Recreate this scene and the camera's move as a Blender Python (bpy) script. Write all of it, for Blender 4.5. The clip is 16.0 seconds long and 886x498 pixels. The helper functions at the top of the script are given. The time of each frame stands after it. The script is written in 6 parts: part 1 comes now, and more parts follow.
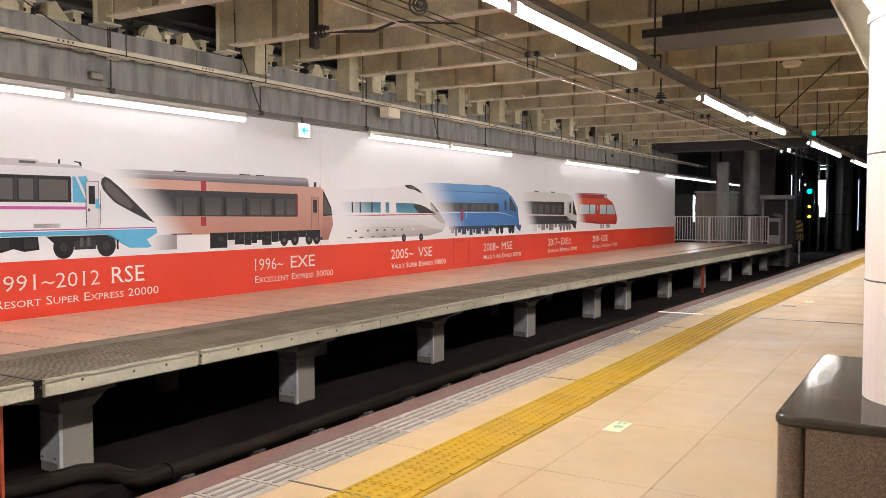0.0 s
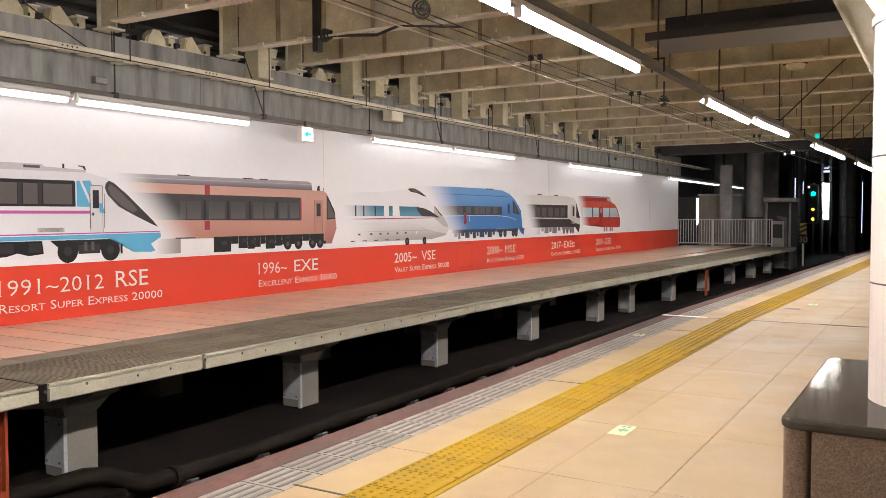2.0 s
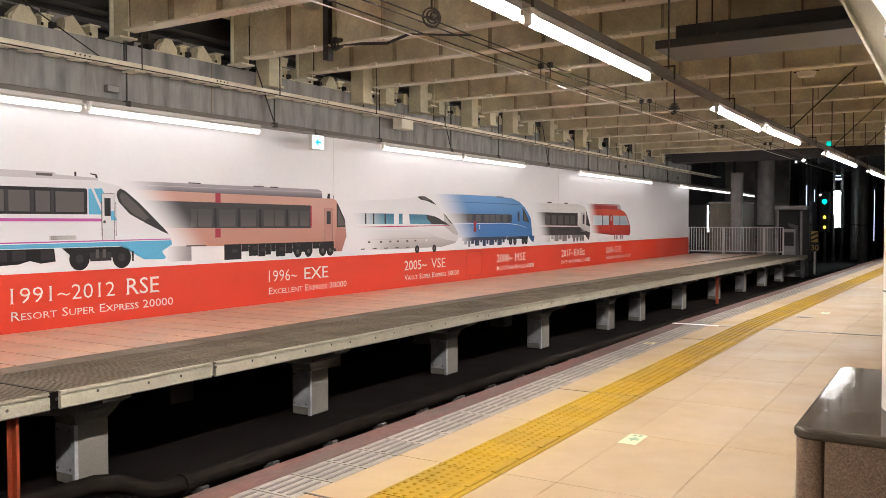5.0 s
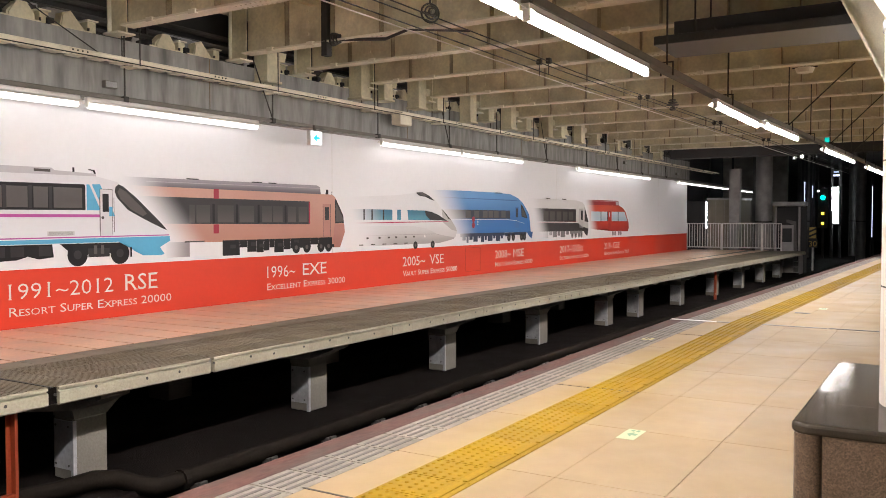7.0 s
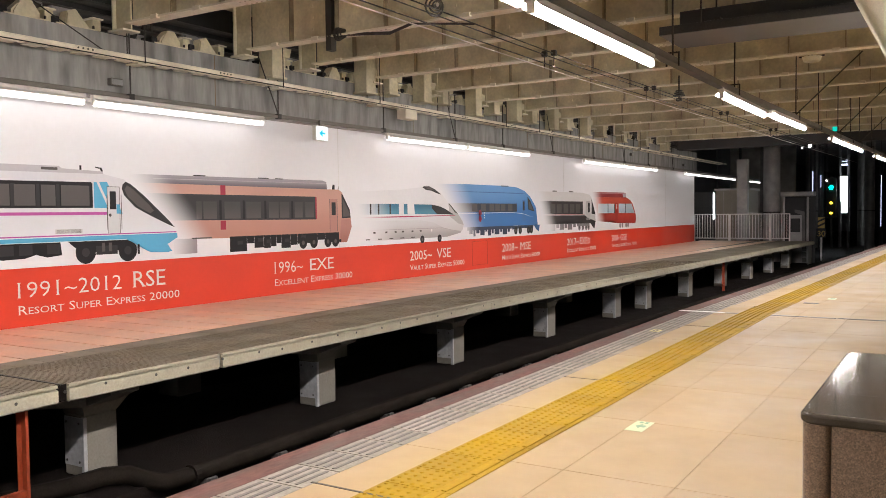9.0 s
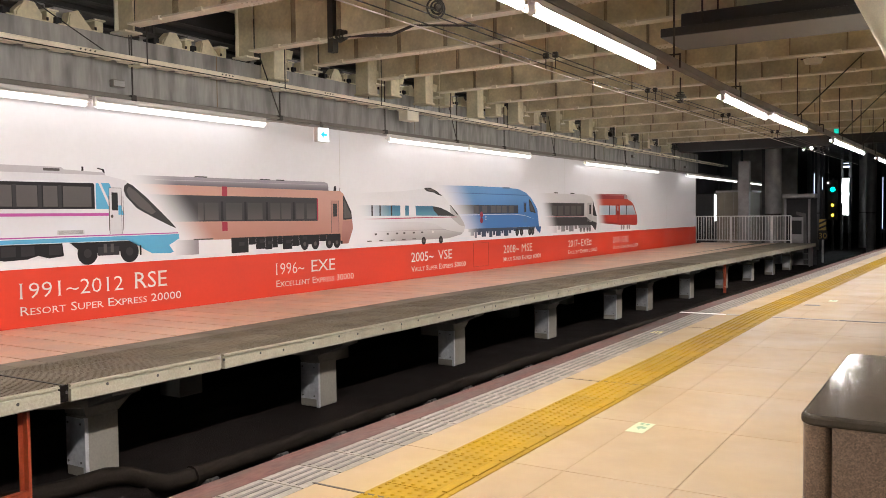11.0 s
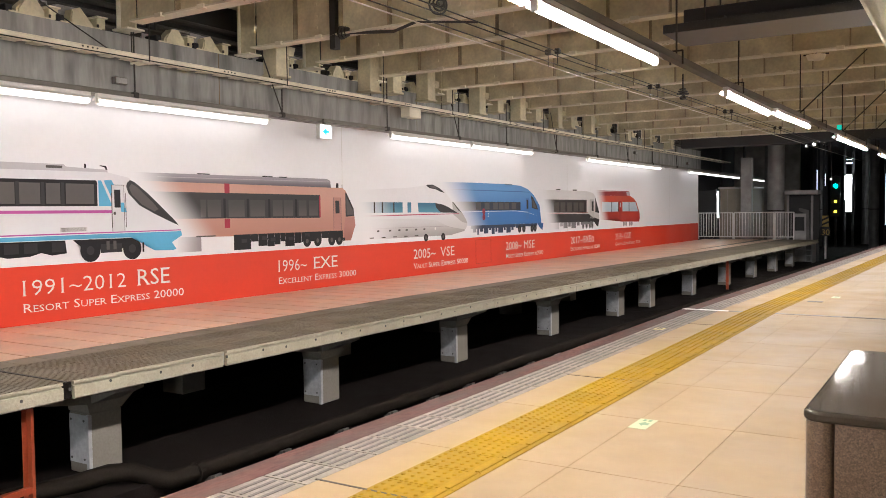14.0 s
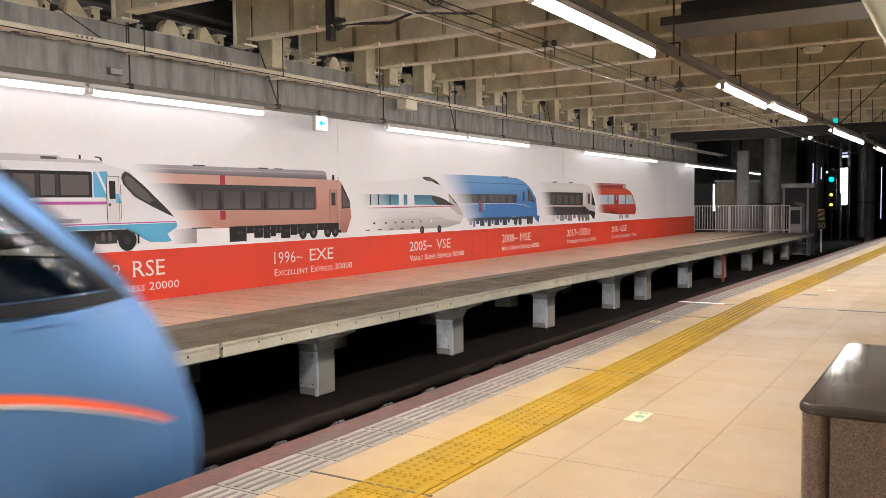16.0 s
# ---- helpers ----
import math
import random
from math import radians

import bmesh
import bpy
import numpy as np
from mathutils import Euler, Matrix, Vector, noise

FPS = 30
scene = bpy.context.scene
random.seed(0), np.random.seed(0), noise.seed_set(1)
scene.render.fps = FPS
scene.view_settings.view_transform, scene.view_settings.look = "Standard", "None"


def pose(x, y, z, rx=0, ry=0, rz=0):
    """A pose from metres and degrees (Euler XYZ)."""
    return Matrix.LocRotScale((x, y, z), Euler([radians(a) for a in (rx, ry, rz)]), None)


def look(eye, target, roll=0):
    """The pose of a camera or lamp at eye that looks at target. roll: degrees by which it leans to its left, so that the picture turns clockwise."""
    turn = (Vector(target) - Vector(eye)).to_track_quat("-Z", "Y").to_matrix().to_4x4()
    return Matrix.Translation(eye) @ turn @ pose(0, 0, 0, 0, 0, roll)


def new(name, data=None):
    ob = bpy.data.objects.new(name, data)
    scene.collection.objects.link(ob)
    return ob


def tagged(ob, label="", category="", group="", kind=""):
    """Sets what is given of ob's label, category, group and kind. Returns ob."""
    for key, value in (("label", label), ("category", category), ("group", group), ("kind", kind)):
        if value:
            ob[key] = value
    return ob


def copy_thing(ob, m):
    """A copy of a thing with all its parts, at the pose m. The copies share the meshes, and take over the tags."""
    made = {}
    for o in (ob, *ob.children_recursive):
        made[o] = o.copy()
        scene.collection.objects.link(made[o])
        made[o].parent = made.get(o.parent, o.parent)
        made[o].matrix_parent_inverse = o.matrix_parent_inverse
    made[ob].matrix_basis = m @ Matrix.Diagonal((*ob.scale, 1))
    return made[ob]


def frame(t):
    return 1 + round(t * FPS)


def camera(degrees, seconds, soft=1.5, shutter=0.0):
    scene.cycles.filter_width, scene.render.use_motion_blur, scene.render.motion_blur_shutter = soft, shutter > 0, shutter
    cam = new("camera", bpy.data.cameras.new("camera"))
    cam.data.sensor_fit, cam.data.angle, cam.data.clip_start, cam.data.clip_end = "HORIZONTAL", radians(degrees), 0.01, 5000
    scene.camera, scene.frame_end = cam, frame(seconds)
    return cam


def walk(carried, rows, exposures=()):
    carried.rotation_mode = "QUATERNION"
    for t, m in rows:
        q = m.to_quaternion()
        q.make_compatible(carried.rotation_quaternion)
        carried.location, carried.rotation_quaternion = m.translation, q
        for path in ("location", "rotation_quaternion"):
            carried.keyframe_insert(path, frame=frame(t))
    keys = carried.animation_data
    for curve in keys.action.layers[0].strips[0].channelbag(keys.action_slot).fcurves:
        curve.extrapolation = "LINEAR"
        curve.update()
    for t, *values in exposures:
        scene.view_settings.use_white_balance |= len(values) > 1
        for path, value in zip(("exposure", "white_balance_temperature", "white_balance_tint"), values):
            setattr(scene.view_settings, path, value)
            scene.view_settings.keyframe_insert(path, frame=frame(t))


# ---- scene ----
cam = camera(55.74, 16.0, soft=0.88, shutter=0.4)

# seconds, heading to the left of the track line, tilt, lean to the right (degrees), place
PATH = [
    (0.0, 30.58, -2.54, -0.03, 3.313, 0.008, 1.376), (0.5, 30.67, -2.30, -0.04, 3.309, 0.008, 1.375),
    (1.0, 30.75, -2.23, 0.01, 3.309, 0.006, 1.377), (1.5, 30.73, -2.23, 0.05, 3.306, 0.004, 1.377),
    (2.0, 30.79, -2.31, 0.09, 3.306, 0.006, 1.377), (2.5, 30.88, -2.34, 0.12, 3.306, 0.007, 1.376),
    (3.0, 30.97, -2.24, 0.14, 3.303, 0.008, 1.376), (3.5, 31.15, -2.07, 0.14, 3.302, 0.010, 1.377),
    (4.0, 31.34, -1.86, 0.12, 3.302, 0.009, 1.378), (5.2, 31.46, -1.78, 0.06, 3.303, 0.006, 1.378),
    (6.5, 31.45, -1.92, 0.03, 3.304, 0.005, 1.377), (7.0, 31.34, -2.04, 0.06, 3.303, 0.004, 1.374),
    (7.5, 31.26, -2.24, 0.17, 3.301, 0.004, 1.371), (8.0, 31.34, -2.42, 0.39, 3.302, 0.011, 1.369),
    (8.5, 31.54, -2.50, 0.54, 3.304, 0.012, 1.371), (9.0, 31.84, -2.45, 0.69, 3.306, 0.010, 1.372),
    (10.2, 31.95, -2.37, 0.66, 3.310, 0.004, 1.371), (11.5, 31.94, -2.33, 0.58, 3.312, 0.002, 1.370),
    (12.0, 32.04, -2.35, 0.56, 3.311, 0.003, 1.370), (12.5, 32.09, -2.37, 0.56, 3.310, 0.001, 1.370),
    (13.0, 32.14, -2.41, 0.60, 3.311, 0.001, 1.370), (13.5, 32.12, -2.45, 0.65, 3.311, 0.000, 1.369),
    (14.0, 32.09, -2.55, 0.68, 3.312, 0.000, 1.369), (14.5, 32.06, -2.68, 0.64, 3.311, 0.003, 1.369),
    (15.0, 32.04, -2.80, 0.63, 3.309, 0.008, 1.368), (15.5, 31.95, -2.95, 0.55, 3.306, 0.011, 1.367),
    (16.0, 31.83, -3.07, 0.54, 3.304, 0.014, 1.366)]


def held(yaw, tilt, lean, x, y, z):
    a, b = radians(yaw), radians(tilt)
    way = Vector((-math.sin(a) * math.cos(b), math.cos(a) * math.cos(b), math.sin(b)))
    eye = Vector((x, y, z))
    return look(eye, eye + way, -lean)


walk(cam, [(row[0], held(*row[1:])) for row in PATH])

# ---- light: an indoor hall, lit by its rows of tubes ----
world = bpy.data.worlds.new("world")
scene.world = world
world.use_nodes = True
world.node_tree.nodes["Background"].inputs[0].default_value = (0.55, 0.62, 0.7, 1)
world.node_tree.nodes["Background"].inputs[1].default_value = 0.015
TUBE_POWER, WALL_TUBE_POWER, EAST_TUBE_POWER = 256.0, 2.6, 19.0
HEADLIGHT = 14000.0
scene.view_settings.exposure = 0.0


# ---- materials ----
def mat(name, color, rough=0.6, metal=0.0, vary=0.12, scale=3.0, fine=60.0, bump=0.0, dirt=None, dirt_amount=0.0,
        per_piece=0.0, spec=0.5, dirt_scale=1.2, stretch=(1, 1, 1), coat=0.0):
    m = bpy.data.materials.new(name)
    m.use_nodes = True
    nt = m.node_tree
    N, L = nt.nodes, nt.links
    b = N["Principled BSDF"]
    b.inputs["Roughness"].default_value, b.inputs["Metallic"].default_value = rough, metal
    b.inputs["Specular IOR Level"].default_value = spec
    b.inputs["Coat Weight"].default_value = coat
    b.inputs["Coat Roughness"].default_value = 0.08
    geo = N.new("ShaderNodeNewGeometry")
    mp = N.new("ShaderNodeMapping")
    mp.inputs["Scale"].default_value = stretch
    L.new(geo.outputs["Position"], mp.inputs["Vector"])

    def noise_of(s, detail=4.0):
        n = N.new("ShaderNodeTexNoise")
        n.inputs["Scale"].default_value, n.inputs["Detail"].default_value = s, detail
        L.new(mp.outputs[0], n.inputs["Vector"])
        return n

    def mixed(kind, fac, a, bb):
        x = N.new("ShaderNodeMix")
        x.data_type, x.blend_type = "RGBA", kind
        for sock, val in ((x.inputs[0], fac), (x.inputs[6], a), (x.inputs[7], bb)):
            if hasattr(val, "is_linked"):
                L.new(val, sock)
            else:
                sock.default_value = val
        return x.outputs[2]

    def ramp(src, lo, hi, a, bb):
        r = N.new("ShaderNodeMapRange")
        r.inputs[1].default_value, r.inputs[2].default_value = lo, hi
        r.inputs[3].default_value, r.inputs[4].default_value = a, bb
        L.new(src, r.inputs[0])
        return r.outputs[0]

    big, small = noise_of(scale), noise_of(fine, 6.0)
    col = mixed("MULTIPLY", 1.0, (*color, 1), (1, 1, 1, 1))
    v = ramp(big.outputs[0], 0.3, 0.7, 1 - vary, 1 + vary)
    col = mixed("MULTIPLY", 1.0, col, v)
    v = ramp(small.outputs[0], 0.3, 0.7, 1 - vary * 0.6, 1 + vary * 0.6)
    col = mixed("MULTIPLY", 1.0, col, v)
    if per_piece:
        info = N.new("ShaderNodeObjectInfo")
        v = ramp(info.outputs["Random"], 0, 1, 1 - per_piece, 1 + per_piece)
        col = mixed("MULTIPLY", 1.0, col, v)
    if dirt:
        d = noise_of(dirt_scale, 8.0)
        f = ramp(d.outputs[0], 0.44, 0.74, 0.0, dirt_amount)
        col = mixed("MIX", f, col, (*dirt, 1))
    L.new(col, b.inputs["Base Color"])
    r = ramp(big.outputs[0], 0.3, 0.7, max(0.02, rough * 0.8), min(1, rough * 1.2))
    L.new(r, b.inputs["Roughness"])
    if bump:
        bp = N.new("ShaderNodeBump")
        bp.inputs["Strength"].default_value, bp.inputs["Distance"].default_value = bump, 0.01
        L.new(small.outputs[0], bp.inputs["Height"])
        L.new(bp.outputs[0], b.inputs["Normal"])
    return m


def glow(name, color, power):
    m = bpy.data.materials.new(name)
    m.use_nodes = True
    b = m.node_tree.nodes["Principled BSDF"]
    b.inputs["Base Color"].default_value = (*color, 1)
    b.inputs["Emission Color"].default_value = (*color, 1)
    b.inputs["Emission Strength"].default_value = power
    return m


def print_ink(name, color, fade=None, rough=0.38, slant=0.0, low=None):
    """Printed film on the wall. fade=(start, end) lets the ink thin out to the white ground along y, on a line that leans
    by slant; low=(z, z, colour) blends to another ink between two heights."""
    m = mat(name, color, rough, vary=0.035, scale=0.8, fine=25, spec=0.22)
    nt = m.node_tree
    N, L = nt.nodes, nt.links
    b = N["Principled BSDF"]
    geo = N.new("ShaderNodeNewGeometry")
    sep = N.new("ShaderNodeSeparateXYZ")
    L.new(geo.outputs["Position"], sep.inputs[0])

    def blend(value, ends, first, second):
        r = N.new("ShaderNodeMapRange")
        r.interpolation_type = "SMOOTHSTEP"
        r.inputs[1].default_value, r.inputs[2].default_value = ends
        L.new(value, r.inputs[0])
        x = N.new("ShaderNodeMix")
        x.data_type = "RGBA"
        L.new(r.outputs[0], x.inputs[0])
        x.inputs[6].default_value = (*first, 1)
        L.new(second, x.inputs[7])
        L.new(x.outputs[2], b.inputs["Base Color"])

    if low:
        blend(sep.outputs[2], low[:2], low[2], b.inputs["Base Color"].links[0].from_socket)
    if fade:
        lean = N.new("ShaderNodeMath")
        lean.operation = "MULTIPLY_ADD"
        L.new(sep.outputs[2], lean.inputs[0])
        lean.inputs[1].default_value = slant
        L.new(sep.outputs[1], lean.inputs[2])
        blend(lean.outputs[0], (fade[0] + 1.5 * slant, fade[1] + 1.5 * slant), WHITE, b.inputs["Base Color"].links[0].from_socket)
    return m


WHITE = (0.80, 0.80, 0.82)
M_FLOOR = mat("cream_floor_tile", (0.279, 0.197, 0.107), 0.6, vary=0.07, scale=1.4, fine=6, per_piece=0.045,
              dirt=(0.185, 0.125, 0.058), dirt_amount=0.5, dirt_scale=0.9, bump=0.02, spec=0.2)
M_JOINT = mat("dark_joint", (0.205, 0.145, 0.080), 0.9)
M_DARKJOINT = mat("sooty_joint", (0.05, 0.036, 0.028), 0.9)
M_GREYTILE = mat("grey_slip_tile", (0.198, 0.176, 0.154), 0.8, spec=0.2, vary=0.24, scale=7, per_piece=0.13, dirt=(0.13, 0.112, 0.095),
                 dirt_amount=0.5, dirt_scale=4, bump=0.2)
M_GREYBAR = mat("dark_slip_bar", (0.078, 0.066, 0.058), 0.7, vary=0.2, scale=12)
M_EDGE = mat("worn_red_edge", (0.068, 0.031, 0.025), 0.85, spec=0.2, vary=0.4, scale=6, fine=40, dirt=(0.050, 0.039, 0.033), dirt_amount=0.95,
             dirt_scale=5, bump=0.3, stretch=(1, 0.3, 1))
M_YELLOW = mat("yellow_tactile", (0.240, 0.143, 0.005), 0.75, spec=0.15, vary=0.13, scale=2, fine=30, per_piece=0.07, bump=0.1)
M_CONC = mat("concrete", (0.30, 0.285, 0.25), 0.85, vary=0.2, scale=2.2, fine=35, dirt=(0.13, 0.12, 0.10), dirt_amount=0.6,
             dirt_scale=1.6, bump=0.35)
M_GIRDER = mat("stained_concrete", (0.33, 0.327, 0.31), 0.85, vary=0.13, scale=1.4, fine=9, dirt=(0.11, 0.11, 0.105),
               dirt_amount=0.85, dirt_scale=2.4, bump=0.2, stretch=(1, 2.0, 0.4))
M_FASCIA = mat("pale_edge_concrete", (0.38, 0.342, 0.255), 0.8, vary=0.2, scale=3, fine=45, dirt=(0.19, 0.17, 0.13),
               dirt_amount=0.7, dirt_scale=3, bump=0.35)
M_PIER = mat("pier_concrete", (0.185, 0.168, 0.138), 0.85, vary=0.16, scale=3, fine=40, dirt=(0.16, 0.15, 0.13), dirt_amount=0.5,
             dirt_scale=3, bump=0.3)
M_PLATE = mat("galvanised_plate", (0.40, 0.40, 0.41), 0.55, metal=0.15, vary=0.2, scale=5, fine=25, dirt=(0.2, 0.19, 0.18), dirt_amount=0.5, dirt_scale=4)
M_PINK = mat("salmon_floor_tile", (0.82, 0.565, 0.395), 0.36, spec=0.6, vary=0.12, scale=2, fine=25, per_piece=0.08, dirt=(0.45, 0.33, 0.24),
             dirt_amount=0.25, dirt_scale=1.2, bump=0.08)
M_RIB = mat("olive_ribbed_tile", (0.175, 0.145, 0.098), 0.6, vary=0.18, scale=2.5, fine=30, per_piece=0.14,
            dirt=(0.33, 0.29, 0.23), dirt_amount=0.5, dirt_scale=1.5, bump=0.15)
# darker than soot: the shade below platform level is put into this colour
M_DARK = mat("shaded_sooty_ground", (0.0095, 0.0074, 0.0066), 0.95, vary=0.35, scale=2, bump=0.4, spec=0.04)
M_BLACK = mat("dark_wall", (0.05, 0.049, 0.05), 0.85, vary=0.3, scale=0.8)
M_STEEL = mat("cream_painted_steel", (0.71, 0.65, 0.455), 0.5, vary=0.16, scale=1.6, fine=20, dirt=(0.29, 0.235, 0.145),
              dirt_amount=0.55, dirt_scale=1.8, bump=0.06)
# paler copy of the cream paint; on beam flanges it adds their lamp light
M_STEEL2 = mat("pale_lit_cream_steel", (0.85, 0.805, 0.655), 0.5, vary=0.1, scale=3, dirt=(0.38, 0.31, 0.2), dirt_amount=0.4)
M_DECK = mat("cream_deck", (0.66, 0.61, 0.45), 0.7, vary=0.16, scale=1.2, dirt=(0.22, 0.17, 0.1), dirt_amount=0.5)
M_ROD = mat("dark_rod", (0.05, 0.045, 0.04), 0.6, metal=0.3)
M_RAILING = mat("brushed_stainless", (0.70, 0.69, 0.67), 0.38, metal=0.55, vary=0.08)
M_TRUNK = mat("grey_trunking", (0.17, 0.155, 0.135), 0.5, metal=0.2, vary=0.12, dirt=(0.18, 0.16, 0.13), dirt_amount=0.4)
M_FIXTURE = mat("white_enamel", (0.72, 0.70, 0.66), 0.4, vary=0.05)
# dust tone pushed to near black to carry the platform's shade
M_PIPE = mat("shaded_dusty_pipe", (0.014, 0.0110, 0.0088), 0.9, vary=0.3, scale=4, spec=0.03)
M_REDSTEEL = mat("red_oxide_steel", (0.27, 0.042, 0.012), 0.55, vary=0.2, scale=5, dirt=(0.2, 0.05, 0.02), dirt_amount=0.5)
M_GRANITE = mat("brown_granite", (0.115, 0.078, 0.055), 0.35, vary=0.12, scale=8, bump=0.05)
M_GRANTOP = mat("polished_dark_granite", (0.046, 0.038, 0.030), 0.09, vary=0.3, scale=5, fine=160)
M_GRANTOP.node_tree.nodes["Principled BSDF"].inputs["IOR"].default_value = 1.14
M_COLUMN = mat("white_column_panel", (0.55, 0.485, 0.44), 0.3, vary=0.02, scale=1, coat=0.3)
M_DUCT = mat("grey_duct", (0.24, 0.245, 0.26), 0.6, vary=0.12)
# darkened copy of the column grey, with the tunnel's dim light in it
M_TUNCOL = mat("dimmed_tunnel_column", (0.13, 0.125, 0.12), 0.45, vary=0.2)
# dark copy of the cream steel: paints the stiffeners as lines of shadow
M_STIFF = mat("shaded_stiffener_steel", (0.34, 0.28, 0.18), 0.6, vary=0.25, scale=4, dirt=(0.16, 0.11, 0.06), dirt_amount=0.6, dirt_scale=3)
M_BEIGE = mat("beige_panel", (0.25, 0.225, 0.18), 0.6, vary=0.1)
M_GREYCOL = mat("grey_column", (0.36, 0.35, 0.345), 0.5, vary=0.18, dirt=(0.18, 0.17, 0.16), dirt_amount=0.5)
M_BOLT = mat("dusty_bracket_steel", (0.085, 0.08, 0.075), 0.6, metal=0.3, vary=0.2)
M_RUBBER = mat("black_rubber_pad", (0.018, 0.017, 0.017), 0.8, vary=0.2)
M_TRIM = mat("pale_grey_trim", (0.36, 0.345, 0.325), 0.5, vary=0.12, dirt=(0.2, 0.18, 0.16), dirt_amount=0.5)
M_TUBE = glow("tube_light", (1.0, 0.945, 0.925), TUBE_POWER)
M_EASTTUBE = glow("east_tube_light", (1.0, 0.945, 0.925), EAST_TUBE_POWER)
M_WALLTUBE = glow("wall_tube_light", (1.0, 0.965, 0.965), WALL_TUBE_POWER)
M_SIGNWHITE = glow("sign_panel", (0.85, 0.95, 1.0), 1.1)
M_SIGNBLUE = glow("sign_arrow", (0.0, 0.42, 0.60), 0.8)
M_DAY = glow("daylight_gap", (0.9, 0.95, 1.0), 28.0)
M_DAYDIM = glow("dim_daylight", (0.6, 0.65, 0.9), 1.8)
M_GREEN = glow("green_signal", (0.0, 0.9, 0.62), 9.0)
M_AMBER = glow("amber_signal", (1.0, 0.72, 0.05), 5.0)
M_EXIT = glow("green_sign", (0.0, 0.5, 0.4), 1.2)
M_SPECK = glow("far_lamp", (1.0, 0.97, 0.92), 12.0)
M_WALLW = mat("white_wall_film", WHITE, 0.42, vary=0.02, scale=0.6, fine=14)
M_REDBAND = mat("red_wall_film", (0.70, 0.052, 0.022), 0.38, spec=0.35, vary=0.03, scale=0.7, fine=18)

# granite: brown grains of two sizes with dark and pale specks
nt = M_GRANITE.node_tree
geo = nt.nodes.new("ShaderNodeNewGeometry")
last = None
for size, stops in ((150, ((0.0, (0.066, 0.046, 0.033)), (0.30, (0.098, 0.067, 0.047)), (0.62, (0.122, 0.083, 0.058)), (0.9, (0.145, 0.102, 0.073)))),
                    (330, ((0.0, (0.40, 0.38, 0.36)), (0.2, (0.85, 0.85, 0.85)), (0.55, (1.0, 1.0, 1.0)), (0.95, (1.22, 1.2, 1.18))))):
    vo = nt.nodes.new("ShaderNodeTexVoronoi")
    vo.inputs["Scale"].default_value = size
    nt.links.new(geo.outputs["Position"], vo.inputs["Vector"])
    sepc = nt.nodes.new("ShaderNodeSeparateColor")
    nt.links.new(vo.outputs["Color"], sepc.inputs[0])
    cr = nt.nodes.new("ShaderNodeValToRGB")
    cr.color_ramp.interpolation = "LINEAR"
    cr.color_ramp.elements.new(0.4), cr.color_ramp.elements.new(0.7)
    for k, (q, c) in enumerate(stops):
        cr.color_ramp.elements[k].color = (*c, 1)
    for k in (3, 2, 1, 0):
        cr.color_ramp.elements[k].position = stops[k][0]
    nt.links.new(sepc.outputs[0], cr.inputs[0])
    if last is None:
        last = cr.outputs[0]
    else:
        mx = nt.nodes.new("ShaderNodeMix")
        mx.data_type, mx.blend_type = "RGBA", "MULTIPLY"
        mx.inputs[0].default_value = 1.0
        nt.links.new(last, mx.inputs[6])
        nt.links.new(cr.outputs[0], mx.inputs[7])
        nt.links.new(mx.outputs[2], nt.nodes["Principled BSDF"].inputs["Base Color"])


# ---- mesh helpers ----
KINK, SLOPE = 11.5, 0.033
TURN = -math.degrees(math.atan(SLOPE))


def bend(y):
    """How far the curving track side has moved to the right at y."""
    return SLOPE * max(0.0, y - KINK)


def finish(name, bm, material, smooth=False):
    me = bpy.data.meshes.new(name)
    bmesh.ops.recalc_face_normals(bm, faces=bm.faces)
    bm.to_mesh(me)
    bm.free()
    me.materials.append(material)
    if smooth:
        me.polygons.foreach_set("use_smooth", [True] * len(me.polygons))
    return me


def part(name, bm, material, parent=None, label="", smooth=False, at=None):
    ob = new(name, finish(name, bm, material, smooth))
    if parent is not None:
        ob.parent = parent
    if at is not None:
        ob.matrix_basis = at
    if label:
        ob["label"] = label
    return ob


def piece(name, me, parent, m):
    ob = new(name, me)
    ob.parent = parent
    ob.matrix_basis = m
    return ob


def root(name, m, label, category, group="", kind=""):
    ob = new(name)
    ob.empty_display_size = 0.1
    ob.matrix_basis = m
    return tagged(ob, label, category, group, kind)


def box(bm, x0, x1, y0, y1, z0, z1, bevel=0.0, m=None):
    r = bmesh.ops.create_cube(bm, size=1)
    vs = r["verts"]
    for v in vs:
        v.co = Vector((x0 + (v.co.x + 0.5) * (x1 - x0), y0 + (v.co.y + 0.5) * (y1 - y0), z0 + (v.co.z + 0.5) * (z1 - z0)))
    if m is not None:
        bmesh.ops.transform(bm, matrix=m, verts=vs)
    if bevel:
        es = list({e for v in vs for e in v.link_edges})
        bmesh.ops.bevel(bm, geom=es, offset=bevel, segments=1, affect="EDGES")
    return bm


def B(*a, **k):
    return box(bmesh.new(), *a, **k)


def rod(bm, a, b, r, n=8, r2=None):
    a, b = Vector(a), Vector(b)
    d = b - a
    res = bmesh.ops.create_cone(bm, cap_ends=True, segments=n, radius1=r, radius2=r if r2 is None else r2, depth=d.length)
    m = Matrix.Translation((a + b) / 2) @ d.to_track_quat("Z", "Y").to_matrix().to_4x4()
    bmesh.ops.transform(bm, matrix=m, verts=res["verts"])
    return bm


def Rod(a, b, r, n=8, r2=None):
    return rod(bmesh.new(), a, b, r, n, r2)


